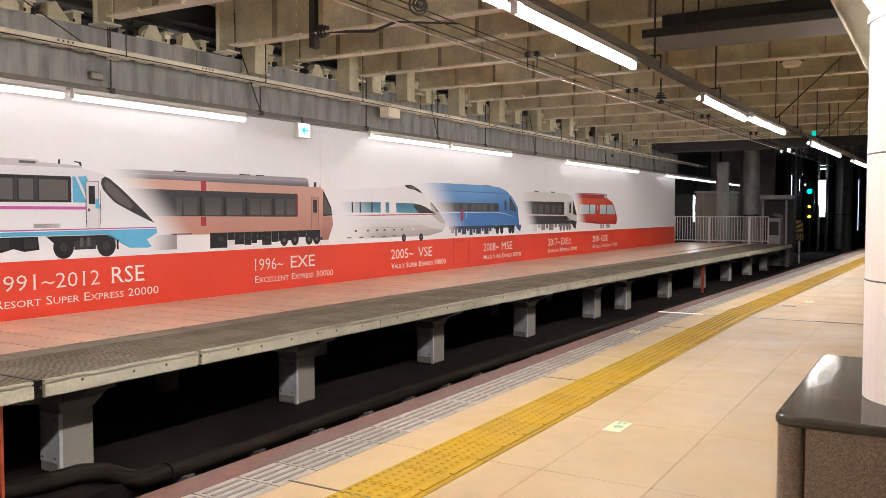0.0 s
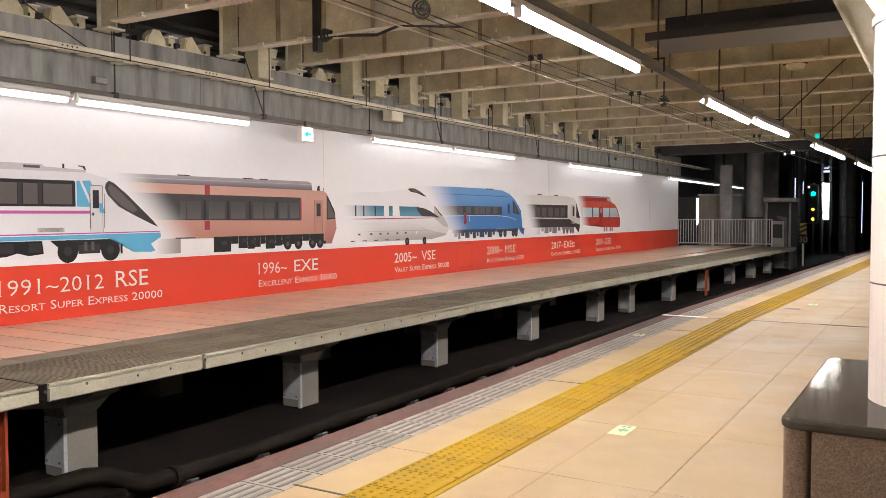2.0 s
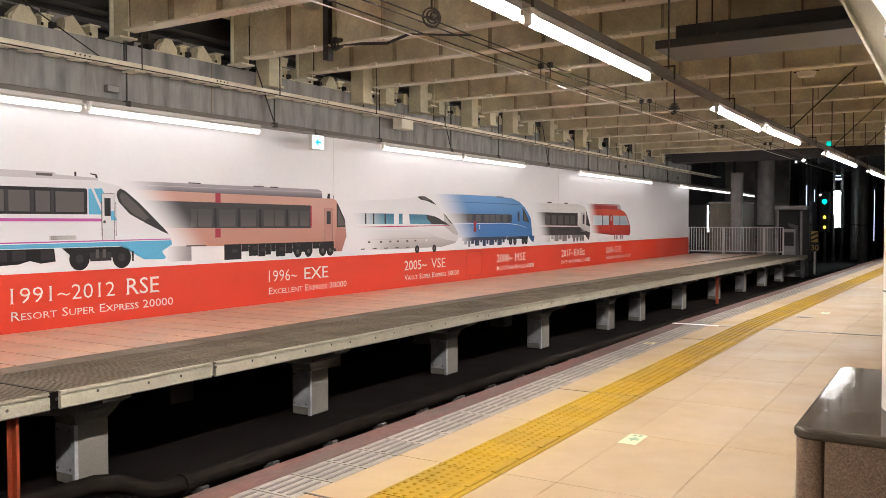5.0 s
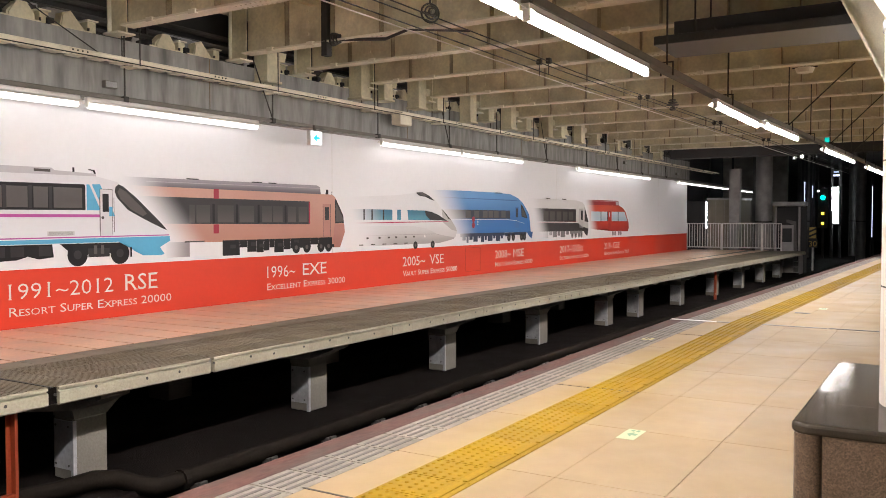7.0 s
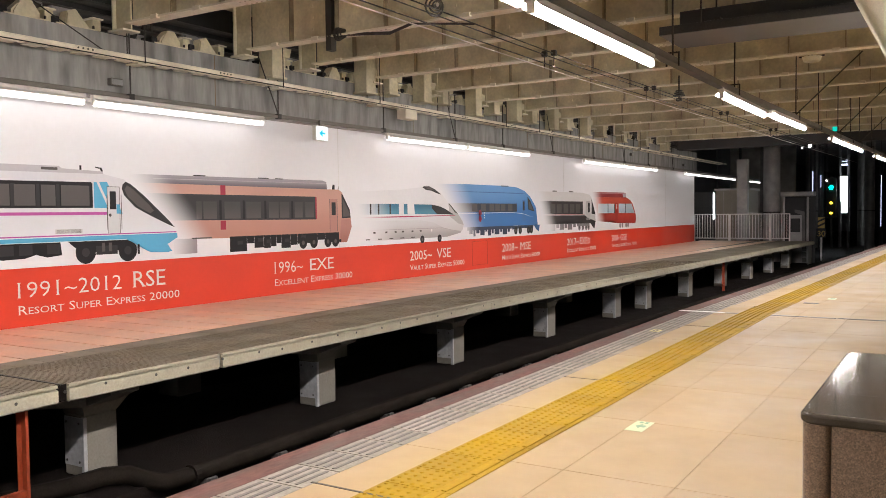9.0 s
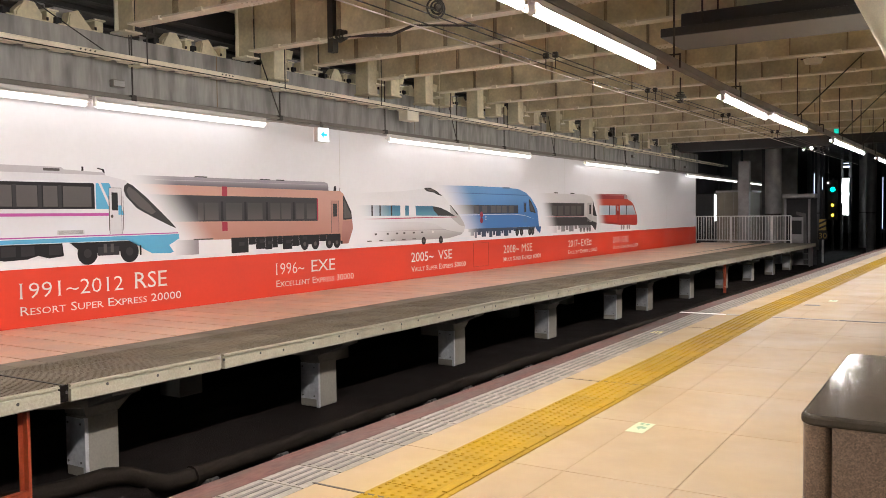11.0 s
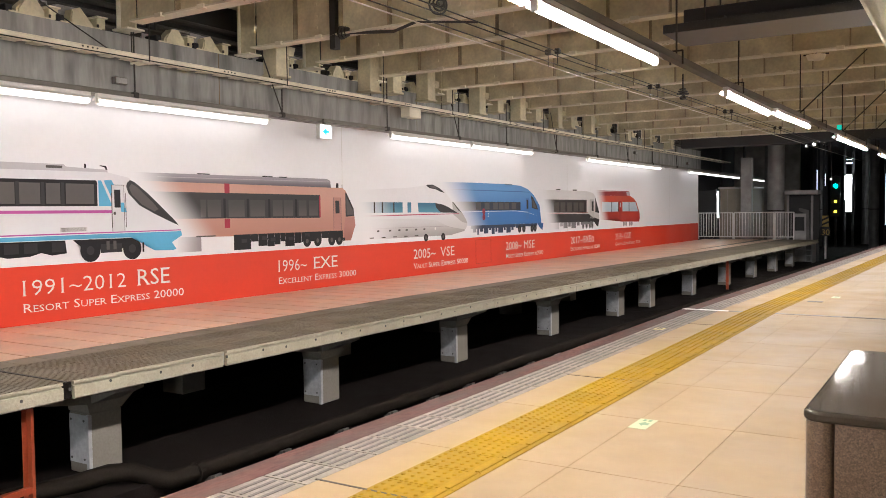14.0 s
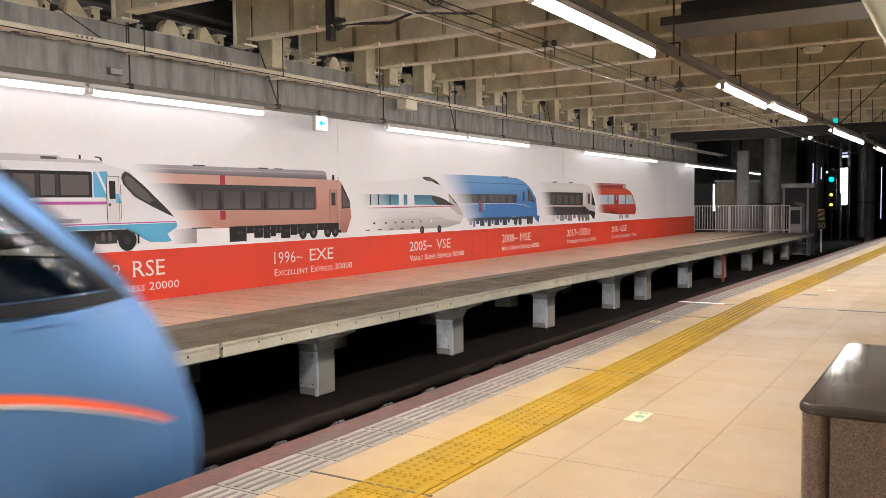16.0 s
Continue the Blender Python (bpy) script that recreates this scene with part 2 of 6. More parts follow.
def sweep(bm, profile, ys, bent=True):
    """Extrude an (x, z) outline along y, following the bend."""
    rings = [[bm.verts.new((x + (bend(y) if bent else 0), y, z)) for x, z in profile] for y in ys]
    n = len(profile)
    for a, b in zip(rings, rings[1:]):
        for i in range(n):
            bm.faces.new((a[i], a[(i + 1) % n], b[(i + 1) % n], b[i]))
    bm.faces.new(rings[0][::-1])
    bm.faces.new(rings[-1])
    return bm


def rect(x0, x1, z0, z1):
    return [(x0, z0), (x1, z0), (x1, z1), (x0, z1)]


def prism_x(bm, outline, x0, x1):
    """A plate with a (y, z) outline, from x0 to x1."""
    a = [bm.verts.new((x0, y, z)) for y, z in outline]
    b = [bm.verts.new((x1, y, z)) for y, z in outline]
    n = len(outline)
    bm.faces.new(a)
    bm.faces.new(b[::-1])
    for i in range(n):
        bm.faces.new((a[i], b[i], b[(i + 1) % n], a[(i + 1) % n]))
    return bm


def prism_y(bm, outline, y0, y1):
    """A plate with an (x, z) outline, from y0 to y1."""
    a = [bm.verts.new((x, y0, z)) for x, z in outline]
    b = [bm.verts.new((x, y1, z)) for x, z in outline]
    n = len(outline)
    bm.faces.new(a)
    bm.faces.new(b[::-1])
    for i in range(n):
        bm.faces.new((a[i], b[i], b[(i + 1) % n], a[(i + 1) % n]))
    return bm


def wire(name, pts, r, material, parent=None, label=""):
    cu = bpy.data.curves.new(name, "CURVE")
    cu.dimensions, cu.bevel_depth, cu.bevel_resolution = "3D", r, 1
    s = cu.splines.new("POLY")
    s.points.add(len(pts) - 1)
    for p, c in zip(s.points, pts):
        p.co = (*c, 1)
    tmp = bpy.data.objects.new("tmp", cu)
    me = bpy.data.meshes.new_from_object(tmp)
    bpy.data.objects.remove(tmp)
    me.materials.clear()
    me.materials.append(material)
    me.name = name
    ob = new(name, me)
    if parent is not None:
        ob.parent = parent
    if label:
        ob["label"] = label
    return ob


def lettering(text, y, z, height, width, material, parent, x, small=False, weight=0.0):
    """Writing on the wall film, read along +y from the track, one part for each letter, with small serifs at the stroke ends."""
    cu = bpy.data.curves.new("letter", "FONT")
    cu.body, cu.size = text, 1.0
    cu.small_caps_scale = 0.76
    cu.fill_mode, cu.dimensions = "FRONT", "2D"
    cu.offset = weight
    cu.resolution_u = 2
    if small:
        for i, ch in enumerate(text):
            if ch.islower():
                cu.body_format[i].use_small_caps = True
    tmp = bpy.data.objects.new("tmp", cu)
    scene.collection.objects.link(tmp)
    dg = bpy.context.evaluated_depsgraph_get()
    me = bpy.data.meshes.new_from_object(tmp.evaluated_get(dg))
    bpy.data.objects.remove(tmp)
    xs = [v.co.x for v in me.vertices]
    lo = min(xs)
    sx, sy = width / (max(xs) - lo), height / 0.70
    # glyphs: vertices joined by edges
    up = list(range(len(me.vertices)))

    def find(i):
        while up[i] != i:
            up[i] = up[up[i]]
            i = up[i]
        return i

    for e in me.edges:
        a, b = find(e.vertices[0]), find(e.vertices[1])
        up[a] = b
    faces = {}
    for p in me.polygons:
        faces.setdefault(find(p.vertices[0]), []).append(list(p.vertices))
    for group in faces.values():
        used = sorted({i for f in group for i in f})
        index = {v: k for k, v in enumerate(used)}
        co = [(me.vertices[i].co.z, (me.vertices[i].co.x - lo) * sx, me.vertices[i].co.y * sy) for i in used]
        polys = [[index[i] for i in f] for f in group]
        zs = [c[2] for c in co]
        seen = {}
        for f in group:
            for i, j in zip(f, f[1:] + f[:1]):
                seen[frozenset((i, j))] = seen.get(frozenset((i, j)), 0) + 1
        for level in (min(zs), max(zs)):
            runs = []
            for f in group:
                for i, j in zip(f, f[1:] + f[:1]):
                    a, c = co[index[i]], co[index[j]]
                    if seen[frozenset((i, j))] == 1 and abs(a[2] - level) < 0.004 * height and abs(c[2] - level) < 0.004 * height and abs(a[1] - c[1]) > 0.07 * height:
                        runs.append((min(a[1], c[1]), max(a[1], c[1])))
            for lo_y, hi_y in set(runs):
                g, t = 0.055 * height, 0.05 * height * (1 if level == min(zs) else -1)
                n0, px = len(co), max(c[0] for c in co) + 0.0003
                co += [(px, lo_y - g, level), (px, hi_y + g, level), (px, hi_y + g * 0.5, level + t), (px, lo_y - g * 0.5, level + t)]
                polys.append([n0, n0 + 1, n0 + 2, n0 + 3] if t > 0 else [n0 + 3, n0 + 2, n0 + 1, n0])
        glyph = bpy.data.meshes.new("letter")
        glyph.from_pydata(co, [], polys)
        glyph.materials.append(material)
        ob = new("letter", glyph)
        ob.parent = parent
        ob.matrix_basis = Matrix.Translation((x, y, z))
    bpy.data.meshes.remove(me)

# ---- large structure ----
YB, YF = -14.0, 38.6          # back and front ends of the far platform; the hall goes on beyond
LEDGE = -1.02
ground = tagged(part("ground", B(-9.5, 12, -160, 120, -1.5, -1.3), M_DARK), "sooty track bed between the platforms, darkened for shade", "ground", kind="structure")
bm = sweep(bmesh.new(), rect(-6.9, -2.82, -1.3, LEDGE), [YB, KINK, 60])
tagged(part("ledge", bm, M_DARK), "dusty concrete ledge under the far platform, darkened for shade", "ledge", kind="structure")

# near platform: concrete body under tiles
floor = tagged(part("platform_floor", sweep(bmesh.new(), rect(0.02, 9.6, -0.30, -0.012), [YB, KINK, 75]), M_JOINT),
               "cream tiled station platform with a yellow tactile strip", "platform", kind="structure")
part("platform_wall", sweep(bmesh.new(), rect(0.25, 0.55, -1.3, -0.30), [YB, KINK, 75]), M_CONC, floor)
part("platform_edge", sweep(bmesh.new(), [(0.0, -0.16), (0.2, -0.16), (0.2, 0.0), (0.012, 0.0), (0.0, -0.012)], [YB, KINK, 75]),
     M_EDGE, floor, "worn red painted platform edge")

# far platform slab
slab = tagged(part("far_platform", sweep(bmesh.new(), rect(-6.9, -3.0, -0.14, -0.012), [YB, KINK, YF]), M_CONC),
              "raised concrete platform with salmon and olive tiles", "platform", kind="structure")

# mural wall, girder, hall shell
wall = tagged(part("wall_west", B(-7.1, -6.75, YB, 37.2, -1.3, 3.03), M_WALLW), "long white wall with a printed mural of trains", "wall",
              kind="structure")
girder = tagged(part("girder", B(-7.2, -6.65, YB, 37.2, 3.03, 3.88), M_GIRDER), "stained grey concrete girder above the mural", "girder",
                kind="structure")
bm = bmesh.new()
for y in (-1.7, 3.85, 9.35, 14.9, 20.4, 25.9, 31.4):
    box(bm, -6.652, -6.646, y - 0.006, y + 0.006, 3.04, 3.87)
part("girder_joint", bm, M_JOINT, girder)
# added out of view: closes the hall behind the standing point
bm = B(-9.4, -3.2, -30.3, -30, -1.3, 6)
box(bm, 0.25, 12, -30.3, -30, -1.3, 6)
box(bm, -3.2, 0.25, -30.3, -30, 3.7, 6)
tagged(part("wall_back", bm, M_BLACK), "unseen dark wall added behind the view, open for the track", "wall", kind="structure")
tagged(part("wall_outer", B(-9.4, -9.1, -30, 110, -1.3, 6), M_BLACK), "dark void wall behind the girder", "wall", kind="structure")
# also added out of view, to close the right side
tagged(part("wall_east", B(10.6, 10.9, -30, 110, -1.3, 6), M_FIXTURE), "unseen pale wall added beyond the platform", "wall", kind="structure")
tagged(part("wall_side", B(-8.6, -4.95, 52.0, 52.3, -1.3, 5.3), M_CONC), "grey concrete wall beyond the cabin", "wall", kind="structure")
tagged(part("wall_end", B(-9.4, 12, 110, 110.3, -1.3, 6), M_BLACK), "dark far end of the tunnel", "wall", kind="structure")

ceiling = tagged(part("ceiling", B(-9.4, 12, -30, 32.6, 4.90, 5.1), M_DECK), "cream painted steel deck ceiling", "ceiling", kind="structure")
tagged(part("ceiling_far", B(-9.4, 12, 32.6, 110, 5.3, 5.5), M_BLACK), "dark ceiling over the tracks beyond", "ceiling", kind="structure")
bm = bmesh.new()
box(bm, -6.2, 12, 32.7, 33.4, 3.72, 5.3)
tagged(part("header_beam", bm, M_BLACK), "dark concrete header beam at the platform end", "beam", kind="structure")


# ---- ceiling steel ----
def steel_beam():
    e = root("ceiling_beam", pose(0, 0, 0), "cream painted steel crossbeam with rust stains", "steel beam", "ceiling crossbeams")
    part("web", B(-6.25, 10.4, -0.012, 0.012, 4.0, 4.9), M_STEEL, e)
    part("bottom_flange", B(-6.3, 10.4, -0.11, 0.11, 3.975, 4.0), M_STEEL2, e)
    me = finish("stiffener", B(-0.009, 0.009, -0.10, 0.10, 4.001, 4.86), M_STIFF)
    for i in range(18):
        piece("stiffener", me, e, Matrix.Translation((-5.4 + i * 0.88, 0, 0)))
    # seat on the girder
    part("end_plate", B(-6.60, -6.30, -0.012, 0.012, 3.90, 4.9), M_STEEL, e)
    part("end_flange", B(-6.62, -6.60, -0.07, 0.07, 3.885, 4.9), M_STEEL2, e)
    part("shelf_plate", B(-6.62, -6.3, -0.14, 0.14, 3.885, 3.91), M_STEEL2, e)
    me = finish("bolt", Rod((0, 0, -0.012), (0, 0, 0.0), 0.014, 6), M_STEEL)
    for i in range(8):
        for s in (-0.06, 0.06):
            piece("bolt", me, e, Matrix.Translation((-4.2 + i * 0.08, s, 3.975)))
            piece("bolt", me, e, Matrix.Translation((-1.2 + i * 0.08, s, 3.975)))
    me = finish("flange_clip", B(-0.06, 0.06, -0.135, -0.07, 3.955, 4.012, 0.004), M_STEEL2)
    for x in (-5.7, -4.9, -3.1, -2.3, -0.6, 0.35, 1.5, 2.2, 3.6, 4.4, 5.6, 6.9):
        piece("flange_clip", me, e, Matrix.Translation((x, 0, 0)))
    me = finish("web_bolt", B(-0.02, 0.02, -0.03, -0.0125, -0.02, 0.02), M_STEEL)
    for x in (-5.1, -2.6, -0.1, 2.4, 4.9):
        for j in range(4):
            piece("web_bolt", me, e, Matrix.Translation((x + 0.08, 0, 4.15 + j * 0.17)))
    part("splice_plate", B(-4.26, -3.58, -0.1, 0.1, 3.969, 3.976), M_STEEL2, e)
    return e


def drop_bracket(y, low):
    """The stub below a beam end that steps down over the girder's face."""
    e = root("drop_bracket", pose(-6.45, y, low), "cream steel bracket hanging over the girder face", "bracket", "girder brackets")
    h = 4.6 - low
    part("back_plate", B(-0.17, 0.12, -0.15, -0.13, 0.04, h, 0.004), M_STEEL, e)
    part("side_plate", B(-0.17, 0.12, 0.13, 0.15, 0.04, h, 0.004), M_STEEL, e)
    part("front_plate", B(0.10, 0.12, -0.129, 0.129, 0.04, h), M_STEEL, e)
    part("foot_plate", B(-0.19, 0.15, -0.18, 0.18, 0.0, 0.04, 0.006), M_STEEL, e)
    part("ear", prism_x(bmesh.new(), [(0.151, h - 0.60), (0.27, h - 0.60), (0.32, h - 0.45), (0.151, h - 0.45)], -0.02, 0.12), M_STEEL, e)
    part("stay", Rod((0.05, 0.25, h - 0.58), (0.1, 0.02, 0.04), 0.009, 6), M_STEEL, e)


first = steel_beam()
BEAM_YS = [-7.0, -5.0, -3.0, -1.0, 1.0, 3.1, 5.3, 7.55, 9.8, 11.35, 13.2, 15.35, 17.5, 19.6, 21.9, 24.4, 26.9, 29.3, 31.5]
first.matrix_basis = pose(0, BEAM_YS[0], 0)
for y in BEAM_YS[1:]:
    copy_thing(first, pose(0, y, 0))
for y, low in ((10.45, 3.62), (13.0, 3.66), (13.75, 3.72), (15.0, 3.7), (15.75, 3.74), (17.2, 3.62), (18.1, 3.74), (19.3, 3.66), (20.2, 3.7), (21.6, 3.64), (22.5, 3.7), (24.0, 3.66), (25.3, 3.7), (27.2, 3.66), (29.5, 3.66), (32.0, 3.66)):
    drop_bracket(y, low)


def stringer(x):
    e = tagged(part("ceiling_stringer", B(x - 0.06, x + 0.06, -14, 32.6, 4.55, 4.72), M_STEEL), "cream steel stringer under the deck",
               "steel beam", "ceiling stringers")
    return e


for x in (-4.9, -3.3, 2.4, 6.0):
    stringer(x)


def bearing(y, first):
    e = root("bearing_seat", pose(-6.78, y, 3.88), "cream steel wedge seat on the concrete girder", "bearing seat", "bearing seats")
    if first:
        outline = [(-0.22, 0), (0.22, 0), (0.22, 0.10), (0.10, 0.25), (-0.04, 0.25), (-0.22, 0.08)]
    else:
        outline = [(-0.2, 0), (0.22, 0), (0.22, 0.05), (0.0, 0.27), (-0.14, 0.22)]
    part("wedge", prism_x(bmesh.new(), [(p * 0.86, q * 0.92) for p, q in outline], -0.06, 0.085), M_STEEL, e)
    part("pad", B(-0.2, 0.10, -0.34, -0.24, 0.0, 0.10, 0.01), M_RUBBER, e)
    part("stop_block", B(-0.14, 0.06, 0.27, 0.40, 0.022, 0.17, 0.008), M_STEEL, e)
    part("stop_flange", B(-0.16, 0.09, 0.25, 0.42, 0.17, 0.19), M_STEEL2, e)
    part("rib", prism_x(bmesh.new(), [(p * 0.5 - 0.05, q * 0.8) for p, q in outline], 0.086, 0.105), M_STEEL, e)
    part("base_plate", B(-0.08, 0.12, -0.30, 0.30, 0.001, 0.022), M_STEEL, e)
    part("anchor", Rod((0.09, 0.26, 0.022), (0.09, 0.26, 0.07), 0.016, 6), M_ROD, e)
    return e


for y in BEAM_YS:
    bearing(y + 0.98, True)
    bearing(y + 1.68, False)
    e = root("damper", pose(-7.0, y + 1.2, 3.88), "dark steel damper in the gap over the girder", "damper", "dampers")
    part("cylinder", Rod((0, -0.75, 0.16), (0, 0.25, 0.16), 0.085, 12), M_ROD, e)
    part("saddle", B(-0.08, 0.08, -0.62, -0.5, 0.0, 0.14), M_GREYCOL, e)
    part("saddle", B(-0.08, 0.08, 0.0, 0.12, 0.0, 0.14), M_GREYCOL, e)
    part("casing", B(-0.15, 0.05, 0.3, 0.7, 0.0, 0.30, 0.01), M_GREYCOL, e)

# black sheet that stands in for the shade between girder top and deck
tagged(part("void_wall", B(-7.6, -7.5, -14, 40, 3.88, 4.9), M_BLACK), "black sheet for the shaded gap above the girder", "wall", kind="structure")

for x, z, r in ((-7.22, 4.22, 0.06), (-7.3, 4.42, 0.045), (-7.12, 4.05, 0.035)):
    e = root("void_pipe", pose(x, 0, z), "dusty dark pipe in the gap over the girder", "pipe", "pipes over the girder")
    part("pipe", Rod((0, -14, 0), (0, 38, 0), r, 10), M_BOLT, e)
    me = finish("pipe_collar", Rod((0, -0.04, 0), (0, 0.04, 0), r + 0.018, 10), M_ROD)
    mg = finish("pipe_strap", B(-0.012, 0.012, -0.015, 0.015, r, 4.9 - z), M_BOLT)
    for i in range(26):
        piece("pipe_collar", me, e, Matrix.Translation((0, -13 + i * 1.95, 0)))
        piece("pipe_strap", mg, e, Matrix.Translation((0, -12.9 + i * 1.95, 0)))
for y in (6.25, 8.9, 12.15, 14.6):
    e = root("void_cabinet", pose(-7.25, y, 3.88), "grey equipment box in the gap over the girder", "equipment box", "boxes over the girder")
    part("case", B(-0.1, 0.12, 0.0, 0.55, 0.0, 0.36, 0.01), M_GREYCOL, e)
    part("lid", B(0.12, 0.128, 0.03, 0.52, 0.03, 0.33), M_BOLT, e)

duct = root("duct", pose(0, 0, 0), "dark grey rectangular duct under the ceiling", "duct")
part("duct_box", B(0.12, 5.2, 10.2, 11.15, 3.50, 3.61, 0.01), M_DUCT, duct)
part("front_panel", B(0.13, 5.19, 10.19, 10.198, 3.505, 3.605), M_BLACK, duct)
for x in (0.6, 2.8):
    for y in (10.3, 11.05):
        part("hanger", Rod((x, y, 3.60), (x, y, 4.9), 0.012, 6), M_ROD, duct)
part("collar", B(3.0, 3.06, 10.18, 11.17, 3.48, 3.63), M_DUCT, duct)
# black box in place of the shadow gap above the duct
part("upper_box", B(0.3, 5.2, 10.45, 11.05, 3.625, 3.82, 0.01), M_BLACK, duct)
for x in (0.75, 2.3, 4.0):
    part("saddle", B(x, x + 0.08, 10.3, 11.1, 3.612, 3.66), M_ROD, duct)


# ---- cable tray and lamp lines on the mural side ----
tray = root("cable_tray", pose(-6.36, 0, 3.52), "cream cable tray hung along the concrete girder", "cable tray")
part("side_rail", B(-0.10, -0.08, -10, 41, -0.018, 0.036), M_STEEL2, tray)
part("side_rail", B(0.08, 0.10, -10, 41, -0.018, 0.036), M_STEEL2, tray)
part("rail_lip", B(0.10, 0.112, -10, 41, 0.026, 0.036), M_STEEL2, tray)
me = finish("rung", B(-0.08, 0.08, -0.10, 0.10, -0.035, -0.025), M_STEEL2)
for i in range(122):
    piece("rung", me, tray, Matrix.Translation((0, 0.2 + i * 0.33, -0.012)))
me = finish("rail_bolt", Rod((0.10, 0, 0.01), (0.108, 0, 0.01), 0.012, 6), M_ROD)
for i in range(16):
    for q in (0.0, 0.07, 0.14, 0.21):
        piece("rail_bolt", me, tray, Matrix.Translation((0, 4.3 + i * 2.4 + q, 0)))
for k, (dx, dz) in enumerate(((-0.04, 0.005), (0.0, 0.01), (0.045, 0.004))):
    wire("cable", [(dx, -10, dz), (dx + 0.01, 15, dz), (dx, 41, dz)], 0.012, M_ROD, tray)


for y in (2.3, 5.0, 7.6, 10.35, 13.05, 15.6, 18.3, 20.2, 22.9, 25.6, 28.4):
    e = root("tray_hanger", pose(-6.36, y, 3.5), "pair of thin dark rods holding the cable tray", "hanger rod", "cable tray hangers")
    for dx in (-0.11, 0.11):
        part("rod", Rod((dx, 0.12 * (dx > 0), -0.03), (dx, 0.12 * (dx > 0), 0.9), 0.009, 6), M_ROD, e)
    part("cross_bar", B(-0.13, 0.13, -0.015, 0.13, -0.055, -0.03), M_STEEL2, e)
e = root("loose_cable", pose(0, 0, 0), "thin dark cable drooping to the cable tray", "cable")
wire("cable", [(-6.62, 5.9, 4.3), (-6.55, 6.55, 3.95), (-6.45, 7.2, 3.6), (-6.4, 7.45, 3.55)], 0.008, M_ROD, e)


def tube_lamp(x, y0, y1, z, name="tube_lamp", group="lamps along the mural wall"):
    """One batten lamp along y."""
    L = y1 - y0
    a = pose(x + bend(y0) * (1 if 0 < x < 4 else 0), y0, z, 0, 0, TURN if (0 < x < 4 and y0 > KINK) else 0)
    e = root(name, a, "lit white fluorescent batten lamp hung from a rail", "lamp", group)
    part("batten", B(-0.035, 0.035, 0.0, L, 0.048, 0.10, 0.006), M_FIXTURE, e)
    part("reflector", prism_y(bmesh.new(), [(-0.085, 0.012), (-0.05, 0.046), (0.05, 0.046), (0.085, 0.012), (0.088, 0.015), (0.052, 0.05), (-0.052, 0.05), (-0.088, 0.015)], 0.0, L), M_FIXTURE, e)
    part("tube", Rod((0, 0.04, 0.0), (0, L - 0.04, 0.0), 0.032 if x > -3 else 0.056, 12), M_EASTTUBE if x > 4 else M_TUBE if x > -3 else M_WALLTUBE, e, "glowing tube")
    part("lamp_end", B(-0.03, 0.03, 0.0, 0.035, -0.035, 0.05, 0.006), M_FIXTURE, e)
    part("lamp_end", B(-0.03, 0.03, L - 0.035, L, -0.035, 0.05, 0.006), M_FIXTURE, e)
    return e


WALL_LAMPS = [(-3.4, -0.25), (-0.1, 3.0), (3.65, 6.91), (7.01, 10.19), (13.65, 16.75), (16.85, 20.05), (23.85, 27.2), (27.3, 30.9), (34.7, 39.2), (39.3, 43.6), (45.8, 51.0)]
for a, b in WALL_LAMPS:
    tube_lamp(-6.45, a, b, 2.885)
rail = root("lamp_rail", pose(-6.45, 0, 3.01), "dark grey lamp rail with conduit along the wall top", "rail")
part("channel", B(-0.025, 0.025, -10, 52, -0.02, 0.025), M_TRUNK, rail)
part("conduit", Rod((-0.1, -10, 0.05), (-0.1, 52, 0.05), 0.014), M_TRUNK, rail)
for i, y in enumerate((2.6, 5.2, 7.62, 10.55, 13.55, 16.3, 18.6, 21.6, 24.6, 27.4, 30.0, 33.0)):
    e = root("hanger", pose(-6.45, y, 3.03), "thin dark hanger rod holding the lamp rail", "hanger rod", "hangers along the mural wall")
    part("rod", Rod((0, 0, 0.0), (0, 0, 1.0), 0.012, 6), M_ROD, e)
    part("clamp", B(-0.04, 0.04, -0.04, 0.04, -0.05, 0.03, 0.005), M_ROD, e)
    if i % 2:
        part("brace", Rod((0, 0, 0.02), (0.1, -0.6, 1.0), 0.010, 6), M_ROD, e)

tagged(part("wall_trim", B(-6.74, -6.60, YB, 37.2, 2.985, 3.028), M_TRIM), "pale grey metal trim along the wall top", "trim", kind="structure")
sign = root("exit_sign", pose(-6.4, 11.40, 2.68), "small lit white sign with a blue arrow", "sign")
part("case", B(-0.05, 0.04, 0.0, 0.32, 0.0, 0.26, 0.006), M_FIXTURE, sign)
part("face", B(0.041, 0.045, 0.015, 0.305, 0.012, 0.248), M_SIGNWHITE, sign)
bm = prism_x(bmesh.new(), [(0.07, 0.13), (0.17, 0.20), (0.17, 0.15), (0.25, 0.15), (0.25, 0.11), (0.17, 0.11), (0.17, 0.06)], 0.046, 0.049)
part("arrow", bm, M_SIGNBLUE, sign)
part("bracket", B(-0.02, 0.02, 0.14, 0.18, 0.26, 0.36), M_TRUNK, sign)

for y, z in ((7.4, 3.17), (28.5, 3.3), (35.0, 3.2)):
    e = root("junction_box", pose(-6.62, y, z), "small grey junction box on the girder", "junction box", "girder boxes")
    part("case", B(-0.03, 0.05, 0, 0.2, 0, 0.10, 0.006), M_TRUNK, e)
    part("cover", B(0.05, 0.055, 0.012, 0.188, 0.012, 0.088), M_GREYCOL, e)
e = root("speaker_box", pose(-6.32, 14.0, 3.28), "pale cream speaker box under the cable tray", "speaker")
